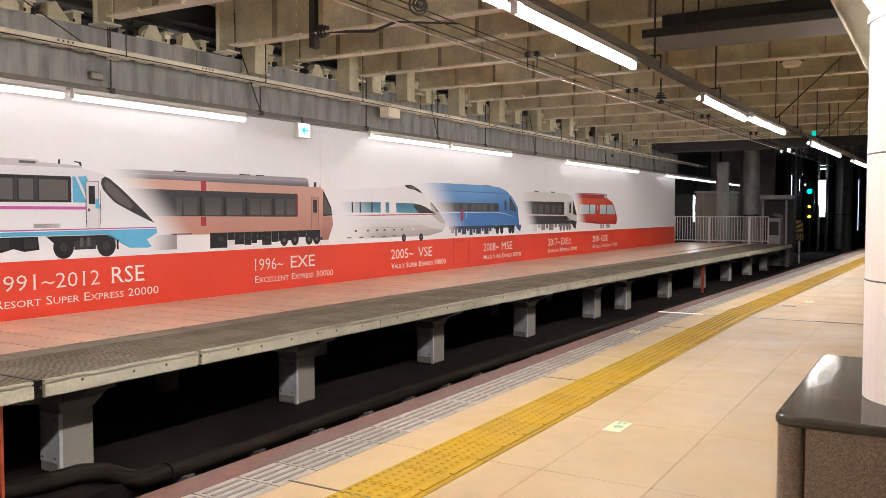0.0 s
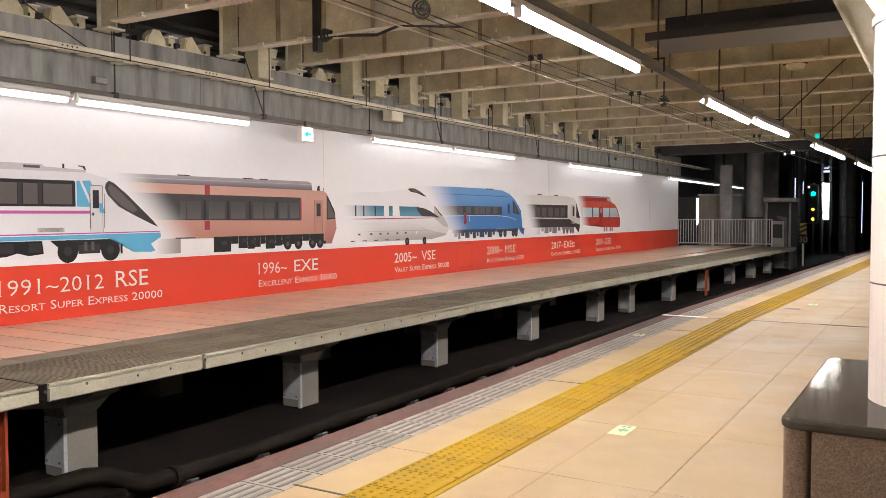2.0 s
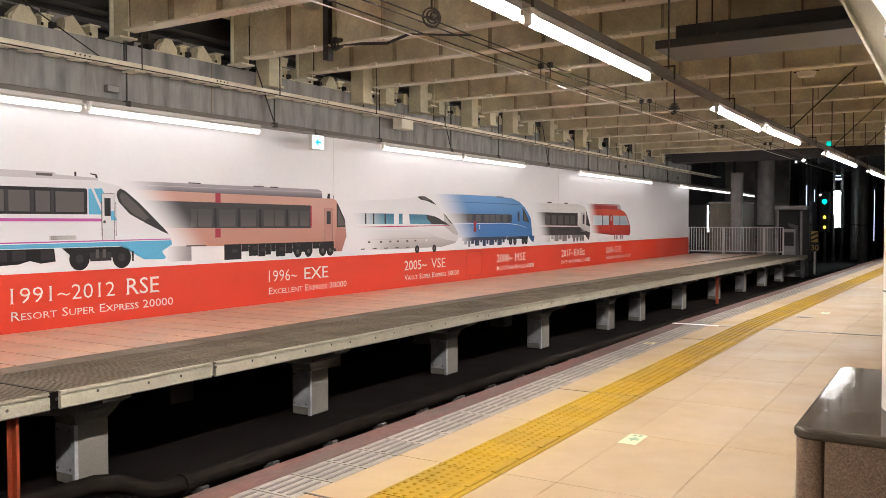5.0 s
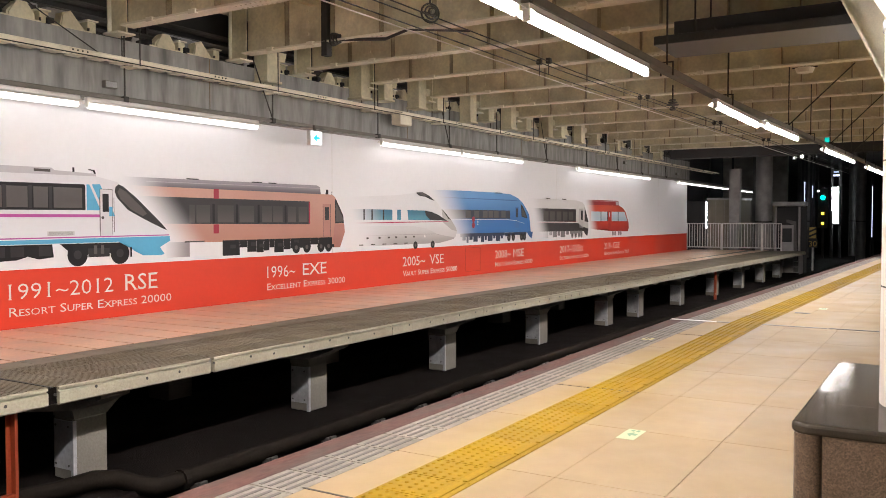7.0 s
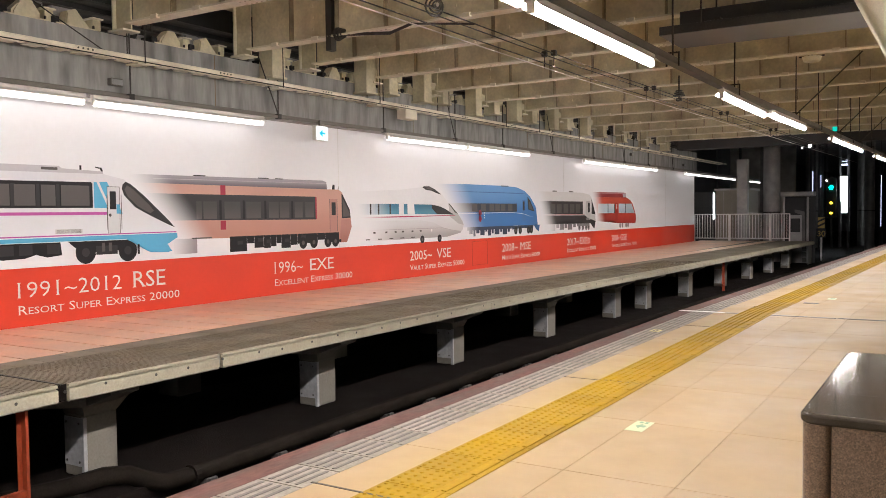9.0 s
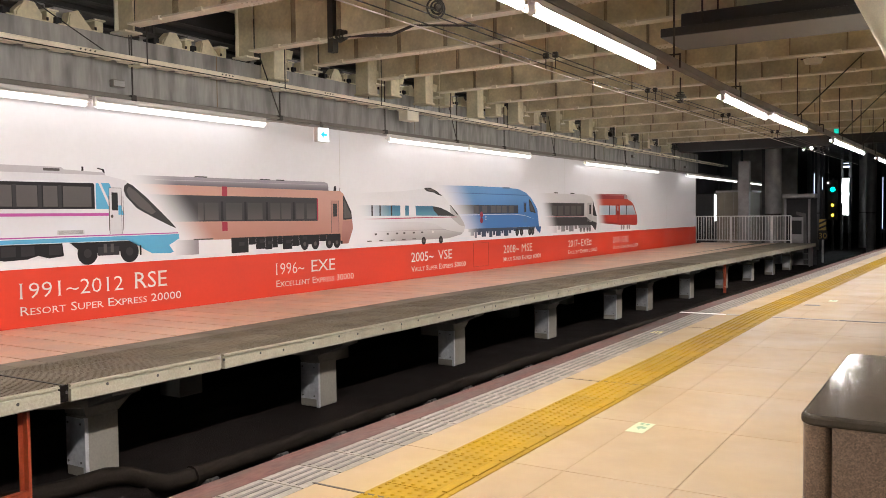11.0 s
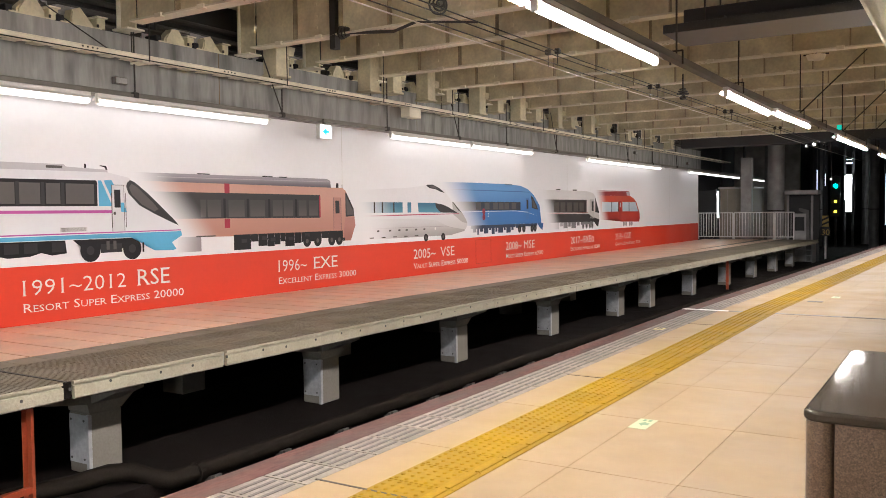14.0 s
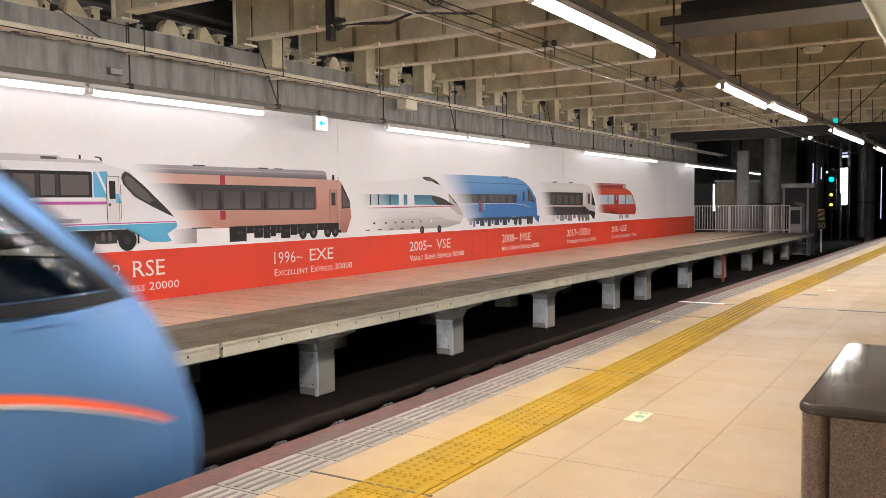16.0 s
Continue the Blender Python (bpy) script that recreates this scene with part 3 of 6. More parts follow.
part("case", B(-0.12, 0.10, 0, 0.42, 0, 0.20, 0.01), M_STEEL2, e)
part("bracket", B(-0.15, -0.10, 0.05, 0.37, 0.18, 0.23), M_STEEL2, e)

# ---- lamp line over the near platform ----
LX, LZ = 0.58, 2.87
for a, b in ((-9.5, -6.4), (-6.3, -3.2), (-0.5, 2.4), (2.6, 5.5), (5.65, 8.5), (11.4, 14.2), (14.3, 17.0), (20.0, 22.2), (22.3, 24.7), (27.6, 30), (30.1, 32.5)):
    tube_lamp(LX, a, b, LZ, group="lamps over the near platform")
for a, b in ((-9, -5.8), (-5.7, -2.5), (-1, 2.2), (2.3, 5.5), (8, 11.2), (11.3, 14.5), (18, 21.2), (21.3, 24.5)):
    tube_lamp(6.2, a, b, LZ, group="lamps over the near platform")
tagged(part("lamp_trunking", B(6.15, 6.25, -12, 39, LZ + 0.098, LZ + 0.17), M_TRUNK), "grey trunking that carries lamps over the platform", "trunking")
bm = bmesh.new()
for y in (-8, -2, 4, 10, 16, 22, 28, 34):
    rod(bm, (6.2, y, LZ + 0.17), (6.2, y, 4.9), 0.012, 6)
tagged(part("hanger_rods", bm, M_ROD), "thin dark rods holding the platform lamps", "hanger rod", kind="stuff")
trunk = tagged(part("lamp_trunking", sweep(bmesh.new(), rect(LX - 0.05, LX + 0.05, LZ + 0.098, LZ + 0.17), [-12, KINK, 40]), M_TRUNK),
               "grey trunking that carries lamps over the platform", "trunking")
for y in (2.0, 5.6, 9.22, 12.06, 16.2, 18.4, 20.8, 22.7, 24.2, 26.6, 29.0, 31.5):
    x = LX + bend(y)
    e = root("hanger", pose(x, y, LZ + 0.17), "thin dark hanger rod holding the platform lamps", "hanger rod", "hangers over the platform")
    part("rod", Rod((0, 0, 0.0), (0, 0, 1.86), 0.011, 6), M_ROD, e)
    bm = bmesh.new()
    for q in ((-0.075, -0.06), (0.06, 0.075)):
        box(bm, q[0], q[1], -0.012, 0.012, -0.09, 0.05)
    box(bm, -0.075, 0.075, -0.012, 0.012, 0.05, 0.065)
    part("yoke", bm, M_ROD, e)
    if y in (16.2, 20.8, 24.2):
        part("brace", Rod((0, 0, 0.02), (1.0, 0.7, 1.15), 0.012, 6), M_ROD, e)

# ---- overhead line ----
TX = -1.48
line = root("overhead_line", pose(0, 0, 0), "pair of dark overhead wires, one whitened for the lamp glint", "overhead wire")
# whitened metal on the left wire only: the lamp reflection is in its colour
M_COPPER = mat("glint_contact_wire", (0.86, 0.82, 0.78), 0.4, metal=1.0)
for dx in (-0.07, 0.07):
    wire("contact_wire", [(TX + dx + bend(y), y, 3.33) for y in (-20, 2, KINK, 20, 30, 40)], 0.0075, M_COPPER if dx < 0 else M_ROD, line)
    wire("messenger_wire", [(TX + dx + bend(y), y, 3.505) for y in (-20, 2, KINK, 20, 30, 40)], 0.0075, M_ROD, line)
for y in (5.2, 10.5, 14.5, 19.2, 24):
    bm = bmesh.new()
    for dx in (-0.07, 0.07):
        rod(bm, (TX + dx + bend(y), y, 3.32), (TX + dx + bend(y), y, 3.54), 0.007, 6)
        box(bm, TX + dx + bend(y) - 0.035, TX + dx + bend(y) + 0.035, y - 0.035, y + 0.035, 3.475, 3.55, 0.01)
    part("dropper", bm, M_ROD, line)


def spool(x, y, z, label):
    e = root("spool_insulator", pose(x, y, z, 0, 0, -35), label, "insulator", "overhead line insulators")
    for i, q in enumerate((0.10, 0.068, 0.038)):
        wire("rim", [(0.03 * i, q * math.cos(t * math.pi / 12), q * math.sin(t * math.pi / 12)) for t in range(25)], 0.011, M_ROD, e)
    part("hub", Rod((-0.03, 0, 0), (0.09, 0, 0), 0.022, 12), M_TRUNK, e)
    part("cross_arm", B(-0.012, 0.0, -0.11, 0.11, -0.012, 0.012), M_ROD, e)
    part("hook", Rod((0, 0, 0.1), (0, 0, 0.5), 0.012, 6), M_ROD, e)


spool(TX, 7.6, 3.56, "dark grooved spool insulator over the wires")


def insulator(x, y, z, r, label):
    e = root("insulator", pose(x, y, z), label, "insulator", "overhead line insulators")
    for i in range(3):
        part("shed", Rod((0, 0, 0.045 * i), (0, 0, 0.045 * i + 0.02), r * (1 - 0.22 * i), 14), M_ROD, e)
    part("stem", Rod((0, 0, -0.06), (0, 0, 0.4), 0.016), M_ROD, e)
    part("cap", B(-0.05, 0.05, -0.05, 0.05, -0.1, -0.04, 0.008), M_ROD, e)


insulator(TX, 16.6, 3.62, 0.12, "dark ribbed insulator over the wires")
arm = root("wire_arm", pose(-4.64, 9.75, 3.98), "dark registration arm holding the overhead wire", "bracket arm")
part("drop_post", B(-0.05, 0.05, -0.06, 0.06, -0.20, 0.9), M_ROD, arm)
part("tube", Rod((0.05, 0, 0.03), (1.1, -0.05, -0.08), 0.024), M_ROD, arm)
part("bent_tube", Rod((1.1, -0.05, -0.08), (1.5, -0.1, -0.01), 0.022), M_ROD, arm)
part("tie", Rod((1.5, -0.1, -0.01), (3.1, -1.2, -0.42), 0.014), M_ROD, arm)
for i in range(3):
    part("shed", Rod((0.12 + i * 0.05, 0, 0.03), (0.145 + i * 0.05, 0, 0.028), 0.10 - 0.015 * i, 14), M_ROD, arm)

# ---- far platform piers and under-slab ----


def pier(y):
    x = -3.5 + bend(y)
    e = root("pier", pose(x, y, LEDGE, 0, 0, TURN if y > KINK else 0), "squat concrete pier with a haunched cap", "pier", "piers under the far platform")
    part("shaft", B(-0.31, 0.0, 0.0, 0.345, 0.0, 0.575, 0.012), M_PIER, e)
    bm = bmesh.new()
    prism_x(bm, [(-0.0, 0.575), (0.345, 0.575), (0.66, 0.83), (0.66, 0.875), (-0.48, 0.875), (-0.46, 0.73), (-0.02, 0.66)], -0.31, 0.0)
    part("cap", bm, M_PIER, e)
    part("nib", prism_y(bmesh.new(), [(0.001, 0.66), (0.001, 0.875), (0.36, 0.875), (0.36, 0.80)], 0.02, 0.325), M_PIER, e)
    part("crossbeam", B(-3.2, -0.311, 0.03, 0.31, 0.62, 0.875), M_PIER, e)
    part("cover_plate", B(-0.29, -0.03, -0.012, -0.001, 0.10, 0.55), M_PLATE, e, "bluish galvanised plate")
    part("strap", B(-0.035, 0.004, -0.02, 0.02, 0.0, 0.56, 0.004), M_PLATE, e)
    mb = finish("plate_bolt", Rod((0, -0.018, 0), (0, -0.012, 0), 0.012, 6), M_BOLT)
    for bx, bz in ((-0.26, 0.14), (-0.26, 0.5), (-0.07, 0.14), (-0.07, 0.5)):
        piece("plate_bolt", mb, e, Matrix.Translation((bx, 0, bz)))
    part("cap_plate", B(-0.33, 0.02, -0.55, -0.02, 0.83, 0.842), M_PLATE, e)


for y in (-4.9, -1.7, 1.45, 4.72, 7.98, 11.24, 14.55, 17.9, 19.9, 23.2, 26.7, 30.0, 33.2, 36.2):
    pier(y)
for y in (1.4, 4.6, 7.7, 10.9, 14.1, 17.3, 20.5, 23.7, 27, 30, 33):
    e = root("rear_pier", pose(-5.7, y, LEDGE), "dim concrete pier deep under the platform", "pier", "rear piers under the far platform")
    part("shaft", B(-0.2, 0.2, -0.2, 0.2, 0.0, 0.70, 0.01), M_PIER, e)
    part("cap", B(-0.3, 0.3, -0.3, 0.3, 0.70, 0.875, 0.01), M_PIER, e)

# edge beam of the far platform in cast lengths
YS = [-14, -9.6, -5.0, -0.4, 4.16, 5.9, 9.0, KINK, 14.5, 17.6, 20.7, 23.8, 26.9, 30, 33, 36, 38.6]
for a, b in zip(YS, YS[1:]):
    g = 0.05 if abs(a - 4.16) < 0.01 or abs(b - 4.16) < 0.01 else 0.004
    bm = sweep(bmesh.new(), [(-3.0, -0.145), (-2.965, -0.15), (-2.953, -0.14), (-2.953, -0.040), (-2.98, -0.036), (-2.98, -0.024),
                             (-2.956, -0.020), (-2.958, -0.004), (-2.964, 0.0), (-2.992, 0.0), (-3.0, -0.004)], [a + g, b - g])
    part("edge_block", bm, M_FASCIA, slab, "pale worn concrete platform edge")
part("gap_filler", B(-3.01, -2.992, 4.10, 4.22, -0.143, -0.003), M_DARK, slab)
part("gap_cover", B(-4.42, -2.99, 4.148, 4.170, -0.006, 0.0035), M_ROD, slab)
me = finish("bolt_hole", Rod((-0.002, 0, 0), (0.004, 0, 0), 0.014, 8), M_ROD)
for i in range(46):
    y = 2.4 + i * 0.44 + 0.05 * math.sin(i * 2.3)
    piece("bolt_hole", me, slab, Matrix.Translation((-2.956 + bend(y), y, -0.065 + 0.012 * math.sin(i * 1.7))))

# pipe under the platform edge; its near-black colour holds the platform's shade
pipe = root("drain_pipe", pose(0, 0, 0), "dusty pipe along the track side, darkened for shade", "pipe")
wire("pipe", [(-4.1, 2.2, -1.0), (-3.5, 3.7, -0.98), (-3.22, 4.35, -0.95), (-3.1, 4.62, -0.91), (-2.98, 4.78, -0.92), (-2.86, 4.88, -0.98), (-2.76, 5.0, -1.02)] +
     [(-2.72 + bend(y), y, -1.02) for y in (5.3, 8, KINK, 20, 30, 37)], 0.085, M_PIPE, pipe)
me = finish("pipe_bracket", B(-0.05, 0.13, -0.03, 0.03, -0.14, -0.075, 0.006), M_BOLT)
ms = finish("bracket_bolt", B(0.07, 0.11, -0.05, 0.05, -0.10, -0.05, 0.006), M_BOLT)
for i in range(30):
    y = 5.4 + i * 0.95
    t = piece("pipe_bracket", me, pipe, Matrix.Translation((-2.68 + bend(y), y, -1.0)))
    piece("bracket_bolt", ms, t, Matrix.Translation((0, 0, 0)))
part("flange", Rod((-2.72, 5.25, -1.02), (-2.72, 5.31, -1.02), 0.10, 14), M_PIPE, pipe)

for x, z, r in ((-3.95, -0.22, 0.03), (-4.6, -0.26, 0.045)):
    e = root("under_conduit", pose(0, 0, 0), "dim conduit run under the far platform", "conduit", "conduits under the platform")
    wire("conduit", [(x + bend(y), y, z) for y in (-8, KINK, 24, 36)], r, M_BOLT, e)

for x, y in ((-3.1, 3.9), (-3.12 + bend(25), 25.3)):
    e = root("red_post", pose(x, y, LEDGE), "rusty red oxide steel frame under the platform", "steel post", "red steel posts")
    part("post", B(-0.035, 0.035, -0.012, 0.012, 0, 0.875), M_REDSTEEL, e)
    part("post_leg", B(-0.035, -0.025, -0.05, 0.05, 0, 0.875), M_REDSTEEL, e)
    part("foot_bar", B(-0.02, 0.03, -0.9 if y < 10 else -0.1, -0.013, 0.15, 0.20), M_REDSTEEL, e)

# rails
track = root("track", pose(0, 0, -1.3), "dark railway track between the platforms", "track", kind="structure")
for s in (-0.534, 0.534):
    part("rail", sweep(bmesh.new(), [(TX + s - 0.06, 0.04), (TX + s + 0.06, 0.04), (TX + s + 0.01, 0.07), (TX + s + 0.033, 0.16), (TX + s + 0.033, 0.19),
                                     (TX + s - 0.033, 0.19), (TX + s - 0.033, 0.16), (TX + s - 0.01, 0.07)], [-160, KINK, 105]), M_ROD, track)
me = finish("sleeper", B(-1.0, 1.0, -0.1, 0.1, 0.0, 0.04), M_DARK)
for i in range(60):
    y = -5 + i * 0.7
    piece("sleeper", me, track, Matrix.Translation((TX + bend(y), y, 0)))

# ---- near plinth and column ----
plinth = root("plinth", pose(2.68, 4.05, 0), "brown granite plinth with a polished dark top", "plinth")


def rounded_block(x0, x1, y0, y1, r, levels):
    """A block with round upright corners; levels are (z, inset) from the bottom up."""
    bm = bmesh.new()
    rings = []
    for z, inset in levels:
        a0, a1, c0, c1, q = x0 + inset, x1 - inset, y0 + inset, y1 - inset, max(0.004, r - inset)
        ring = []
        for cx_, cy_, k in ((a1 - q, c1 - q, 0), (a0 + q, c1 - q, 1), (a0 + q, c0 + q, 2), (a1 - q, c0 + q, 3)):
            for i in range(9):
                t = math.pi / 2 * (k + i / 8)
                ring.append(bm.verts.new((cx_ + q * math.cos(t), cy_ + q * math.sin(t), z)))
        rings.append(ring)
    n = len(rings[0])
    for a, b in zip(rings, rings[1:]):
        for i in range(n):
            bm.faces.new((a[i], a[(i + 1) % n], b[(i + 1) % n], b[i]))
    bm.faces.new(rings[0][::-1])
    bm.faces.new(rings[-1])
    return bm


part("corner_stone", rounded_block(0.012, 0.135, 0.012, 1.88, 0.055, [(0, 0), (0.40, 0)]), M_GRANITE, plinth)
part("front_stone", B(0.139, 1.9, 0.014, 1.88, 0, 0.40), M_GRANITE, plinth)
part("top_slab", rounded_block(0.0, 1.95, 0.0, 1.9, 0.085, [(0.400, 0.012), (0.406, 0.003), (0.414, 0.0), (0.434, 0.0), (0.443, 0.004), (0.448, 0.010), (0.45, 0.018)]), M_GRANTOP, plinth,
     "polished dark granite top")
part("top_seam", B(0.02, 1.93, 0.52, 0.523, 0.4495, 0.4503), M_ROD, plinth)

CX, CY, CR = 3.365, 4.78, 0.37
column = root("column", pose(CX, CY, 0.45), "white panelled round station column", "column")
for z0, z1 in ((0.0, 0.585), (0.59, 1.21), (1.215, 1.86)):
    bm = Rod((0, 0, z0), (0, 0, z1), CR, 40)
    part("panel", bm, M_COLUMN, column, smooth=False)
for z in (0.5875, 1.2125):
    part("joint_ring", Rod((0, 0, z - 0.004), (0, 0, z + 0.004), CR + 0.001, 40), M_ROD, column)
part("collar", Rod((0, 0, 1.86), (0, 0, 1.90), CR + 0.012, 40), M_GREYCOL, column)
part("capital", Rod((0, 0, 1.90), (0, 0, 2.35), CR - 0.02, 40, CR + 0.25), M_STEEL2, column)
part("shaft_top", Rod((0, 0, 2.35), (0, 0, 4.4), CR - 0.06, 32), M_STEEL2, column)
part("seam", B(-0.14, -0.136, -0.352, -0.340, 0.0, 1.86), M_ROD, column)


def bracket_column(y, x):
    e = root("haunched_column", pose(x, y, 0), "cream steel column with a slanted haunch", "column", "columns along the platform")
    part("shaft", Rod((0, 0, 0), (0, 0, 4.0), 0.30, 32), M_COLUMN, e)
    bm = bmesh.new()
    prism_y(bm, [(-0.25, 2.40), (-0.68, 2.5), (-1.34, 3.9), (-1.34, 3.97), (0.3, 3.97), (0.3, 2.40)], -0.02, 0.02)
    part("haunch", bm, M_STEEL2, e)
    bm = bmesh.new()
    prism_y(bm, [(-0.25, 2.385), (-0.69, 2.485), (-1.36, 3.9), (-1.34, 3.91), (-0.67, 2.515), (-0.25, 2.415)], -0.12, 0.12)
    part("haunch_flange", bm, M_STEEL2, e)


bracket_column(9.4, 3.5)
bracket_column(15.2, 3.75)
bracket_column(21.0, 3.95)

# ---- far platform end: fence, cabin, signals ----
FY = 38.0


def fence(x0, x1, y, label):
    n = int(round((x1 - x0) / 0.115))
    e = root("fence", pose(x0, y, 0), label, "fence", "platform end fences")
    w = x1 - x0
    part("top_rail", B(0, w, -0.025, 0.025, 1.15, 1.19, 0.006), M_RAILING, e)
    part("bottom_rail", B(0, w, -0.02, 0.02, 0.10, 0.14, 0.005), M_RAILING, e)
    me = finish("bar", Rod((0, 0, 0.14), (0, 0, 1.15), 0.014, 6), M_RAILING)
    for i in range(1, n):
        piece("bar", me, e, Matrix.Translation((w * i / n, 0, 0)))
    mp = finish("post", B(-0.025, 0.025, -0.025, 0.025, 0, 1.17, 0.005), M_RAILING)
    for x in (0.0, w):
        piece("post", mp, e, Matrix.Translation((x, 0, 0)))


fence(-6.95, -5.45, FY, "stainless barred fence at the platform end")
fence(-5.4, -3.75, FY, "stainless barred fence at the platform end")
fence(-3.7, -2.95, FY, "short stainless gate in the end fence")

cabin = root("cabin", pose(-6.6, 39.2, 0), "beige panelled cabin behind the fence", "cabin")
part("body", B(0.27, 1.75, 0, 2.0, -1.0, 2.25, 0.01), M_BEIGE, cabin)
for x in (0.62, 1.0):
    part("panel_joint", B(x, x + 0.012, -0.003, -0.001, -0.9, 2.2), M_GREYCOL, cabin)
part("roof", B(0.22, 1.8, -0.05, 2.05, 2.25, 2.33), M_GREYCOL, cabin)
part("corner_post", B(1.3, 1.75, -0.4, -0.02, -1.0, 3.6), M_GREYCOL, cabin)
# flat black sheet for the dark opening beside the cabin
part("door", B(-0.9, 0.05, 0.3, 0.35, -0.9, 2.2), M_BLACK, cabin)

e = root("equipment_frame", pose(-3.5, 39.6, 0), "grey steel equipment frame with a canopy", "frame")
part("canopy", B(-0.05, 1.3, -0.3, 0.5, 1.95, 2.12, 0.01), M_GREYCOL, e)
part("cabinet", B(0.25, 0.8, 0, 0.5, -1.0, 1.1, 0.01), M_GREYCOL, e)
# black plate on the cabinet's front, drawn as its shaded inside
part("cabinet_opening", B(0.33, 0.72, -0.012, -0.001, 0.35, 0.95), M_BLACK, e)
part("side_panel", prism_y(bmesh.new(), [(0.82, -1.0), (0.97, -1.0), (0.9, 1.25), (0.5, 1.35), (0.5, 1.22), (0.8, 1.1)], -0.06, -0.03), M_TUNCOL, e)
for k in range(9):
    part("canopy_rib", B(-0.04 + k * 0.148, 0.03 + k * 0.148, -0.31, 0.5, 1.925, 1.949), M_TRIM, e)
# black backing that paints the dark interior under the canopy
part("back_wall", B(0.0, 1.25, 0.55, 0.6, -1.2, 2.1), M_BLACK, e)
part("leg", B(0.98, 1.06, 0, 0.12, -1.2, 1.9), M_GREYCOL, e)
part("leg", B(0.0, 0.08, 0, 0.08, -1.2, 1.95), M_GREYCOL, e)
st = root("steel_steps", pose(-3.2 + 0.5, 38.7, -1.2), "grey steel steps down from the platform end", "steps")
for i in range(4):
    part("tread", B(-0.4, 0.35, 0.1 + i * 0.22, 0.32 + i * 0.22, 0.95 - i * 0.25, 0.98 - i * 0.25), M_GREYCOL, st)
part("stringer", B(-0.42, -0.40, 0.0, 1.0, 0, 1.1), M_GREYCOL, st)
part("stringer", B(0.36, 0.38, 0.0, 1.0, 0, 1.1), M_GREYCOL, st)

for x, y, r, l in ((-4.15, 40.6, 0.36, "large"), (-1.1, 52, 0.25, ""), (0.6, 58, 0.3, ""), (-2.2, 60, 0.3, ""), (2.3, 64, 0.35, ""), (-0.2, 66, 0.3, ""), (-4.6, 56, 0.4, "")):
    e = root("tunnel_column", pose(x, y, -1.3), "dark grey round column in the tunnel", "column", "tunnel columns")
    part("shaft", Rod((0, 0, 0), (0, 0, 6.6), r, 24), M_GREYCOL if l else M_TUNCOL, e, smooth=False)
    part("band", Rod((0, 0, 2.5), (0, 0, 2.56), r + 0.01, 24), M_ROD, e)

win = root("daylight_opening", pose(-3.04, 56, 1.1), "tall bright daylight gap between tunnel walls", "opening")
part("pane", B(0, 0.38, 0, 0.02, 0.75, 2.2), M_DAY, win)
part("pane", B(0.06, 0.38, 0, 0.02, 0.0, 0.72), M_DAY, win)
part("mullion", B(0.0, 0.055, -0.01, 0.02, 0.0, 0.73), M_BLACK, win)
part("transom", B(0.0, 0.38, -0.01, 0.02, 0.721, 0.749), M_BLACK, win)
part("frame", B(-0.1, 0, -0.03, 0.05, -2.4, 2.3), M_BLACK, win)
part("frame", B(0.38, 0.5, -0.03, 0.05, -2.4, 2.3), M_BLACK, win)
win = root("daylight_opening", pose(-6.50, 39.4, 0.95), "narrow bright daylight gap beside the cabin", "opening")
part("pane", B(0.02, 0.08, 0, 0.02, 0.0, 1.2), M_DAY, win)
part("frame", B(-0.06, 0, -0.03, 0.05, -1.97, 1.3), M_BLACK, win)

for x, y, z, w, h in ((-4.05, 52, 2.2, 0.05, 1.3), (-3.75, 53, 2.6, 0.04, 0.7), (-8.1, 47, 2.1, 1.1, 0.22), (-3.1, 57, 4.0, 0.36, 0.11), (-3.1, 57.2, 4.25, 0.30, 0.05), (-0.6, 72, 0.4, 0.05, 3.6), (1.1, 74, 0.2, 0.05, 4.0), (-1.9, 70, 0.0, 0.05, 3.8)):
    win = root("daylight_opening", pose(x, y, z), "bright daylight slit between the tunnel columns", "opening", "daylight slits")
    part("pane", B(0, w, 0, 0.02, 0.0, h), M_DAYDIM, win)
    part("frame", B(-0.12, 0, -0.03, 0.05, -1.3 - z, 5.3 - z), M_BLACK, win)
    part("frame", B(w, w + 0.12, -0.03, 0.05, -1.3 - z, 5.3 - z), M_BLACK, win)
e = root("trackside_cabinet", pose(0.35, 60, -0.6), "pale trackside cabinet beside the far track", "cabinet")
part("case", B(0, 0.9, 0, 0.6, 0, 1.2, 0.01), M_FIXTURE, e)
part("base", B(-0.1, 1.0, -0.1, 0.7, -0.7, 0.0), M_CONC, e)
for x, y, h in ((-5.2, 44, 0.2), (0.2, 55, 0.2), (1.4, 60, 0.2)):
    e = root("tunnel_post", pose(x, y, -1.3), "slim grey steel post in the tunnel", "post", "tunnel posts")
    part("post", B(-h / 2, h / 2, -h / 2, h / 2, 0, 6.6), M_TUNCOL, e)
    part("foot", B(-h, h, -h, h, 0, 0.05), M_TUNCOL, e)
sg = root("railway_signal", pose(-3.42, 55, -1.3), "black railway signal showing green and amber", "signal")
part("mast", B(-0.06, 0.06, 0.05, 0.17, 0, 4.6), M_ROD, sg)
part("head", B(-0.28, 0.28, -0.06, 0.05, 2.1, 4.5, 0.02), M_BLACK, sg)
part("green_lens", Rod((0, -0.09, 3.93), (0, -0.06, 3.93), 0.13, 16), M_GREEN, sg)
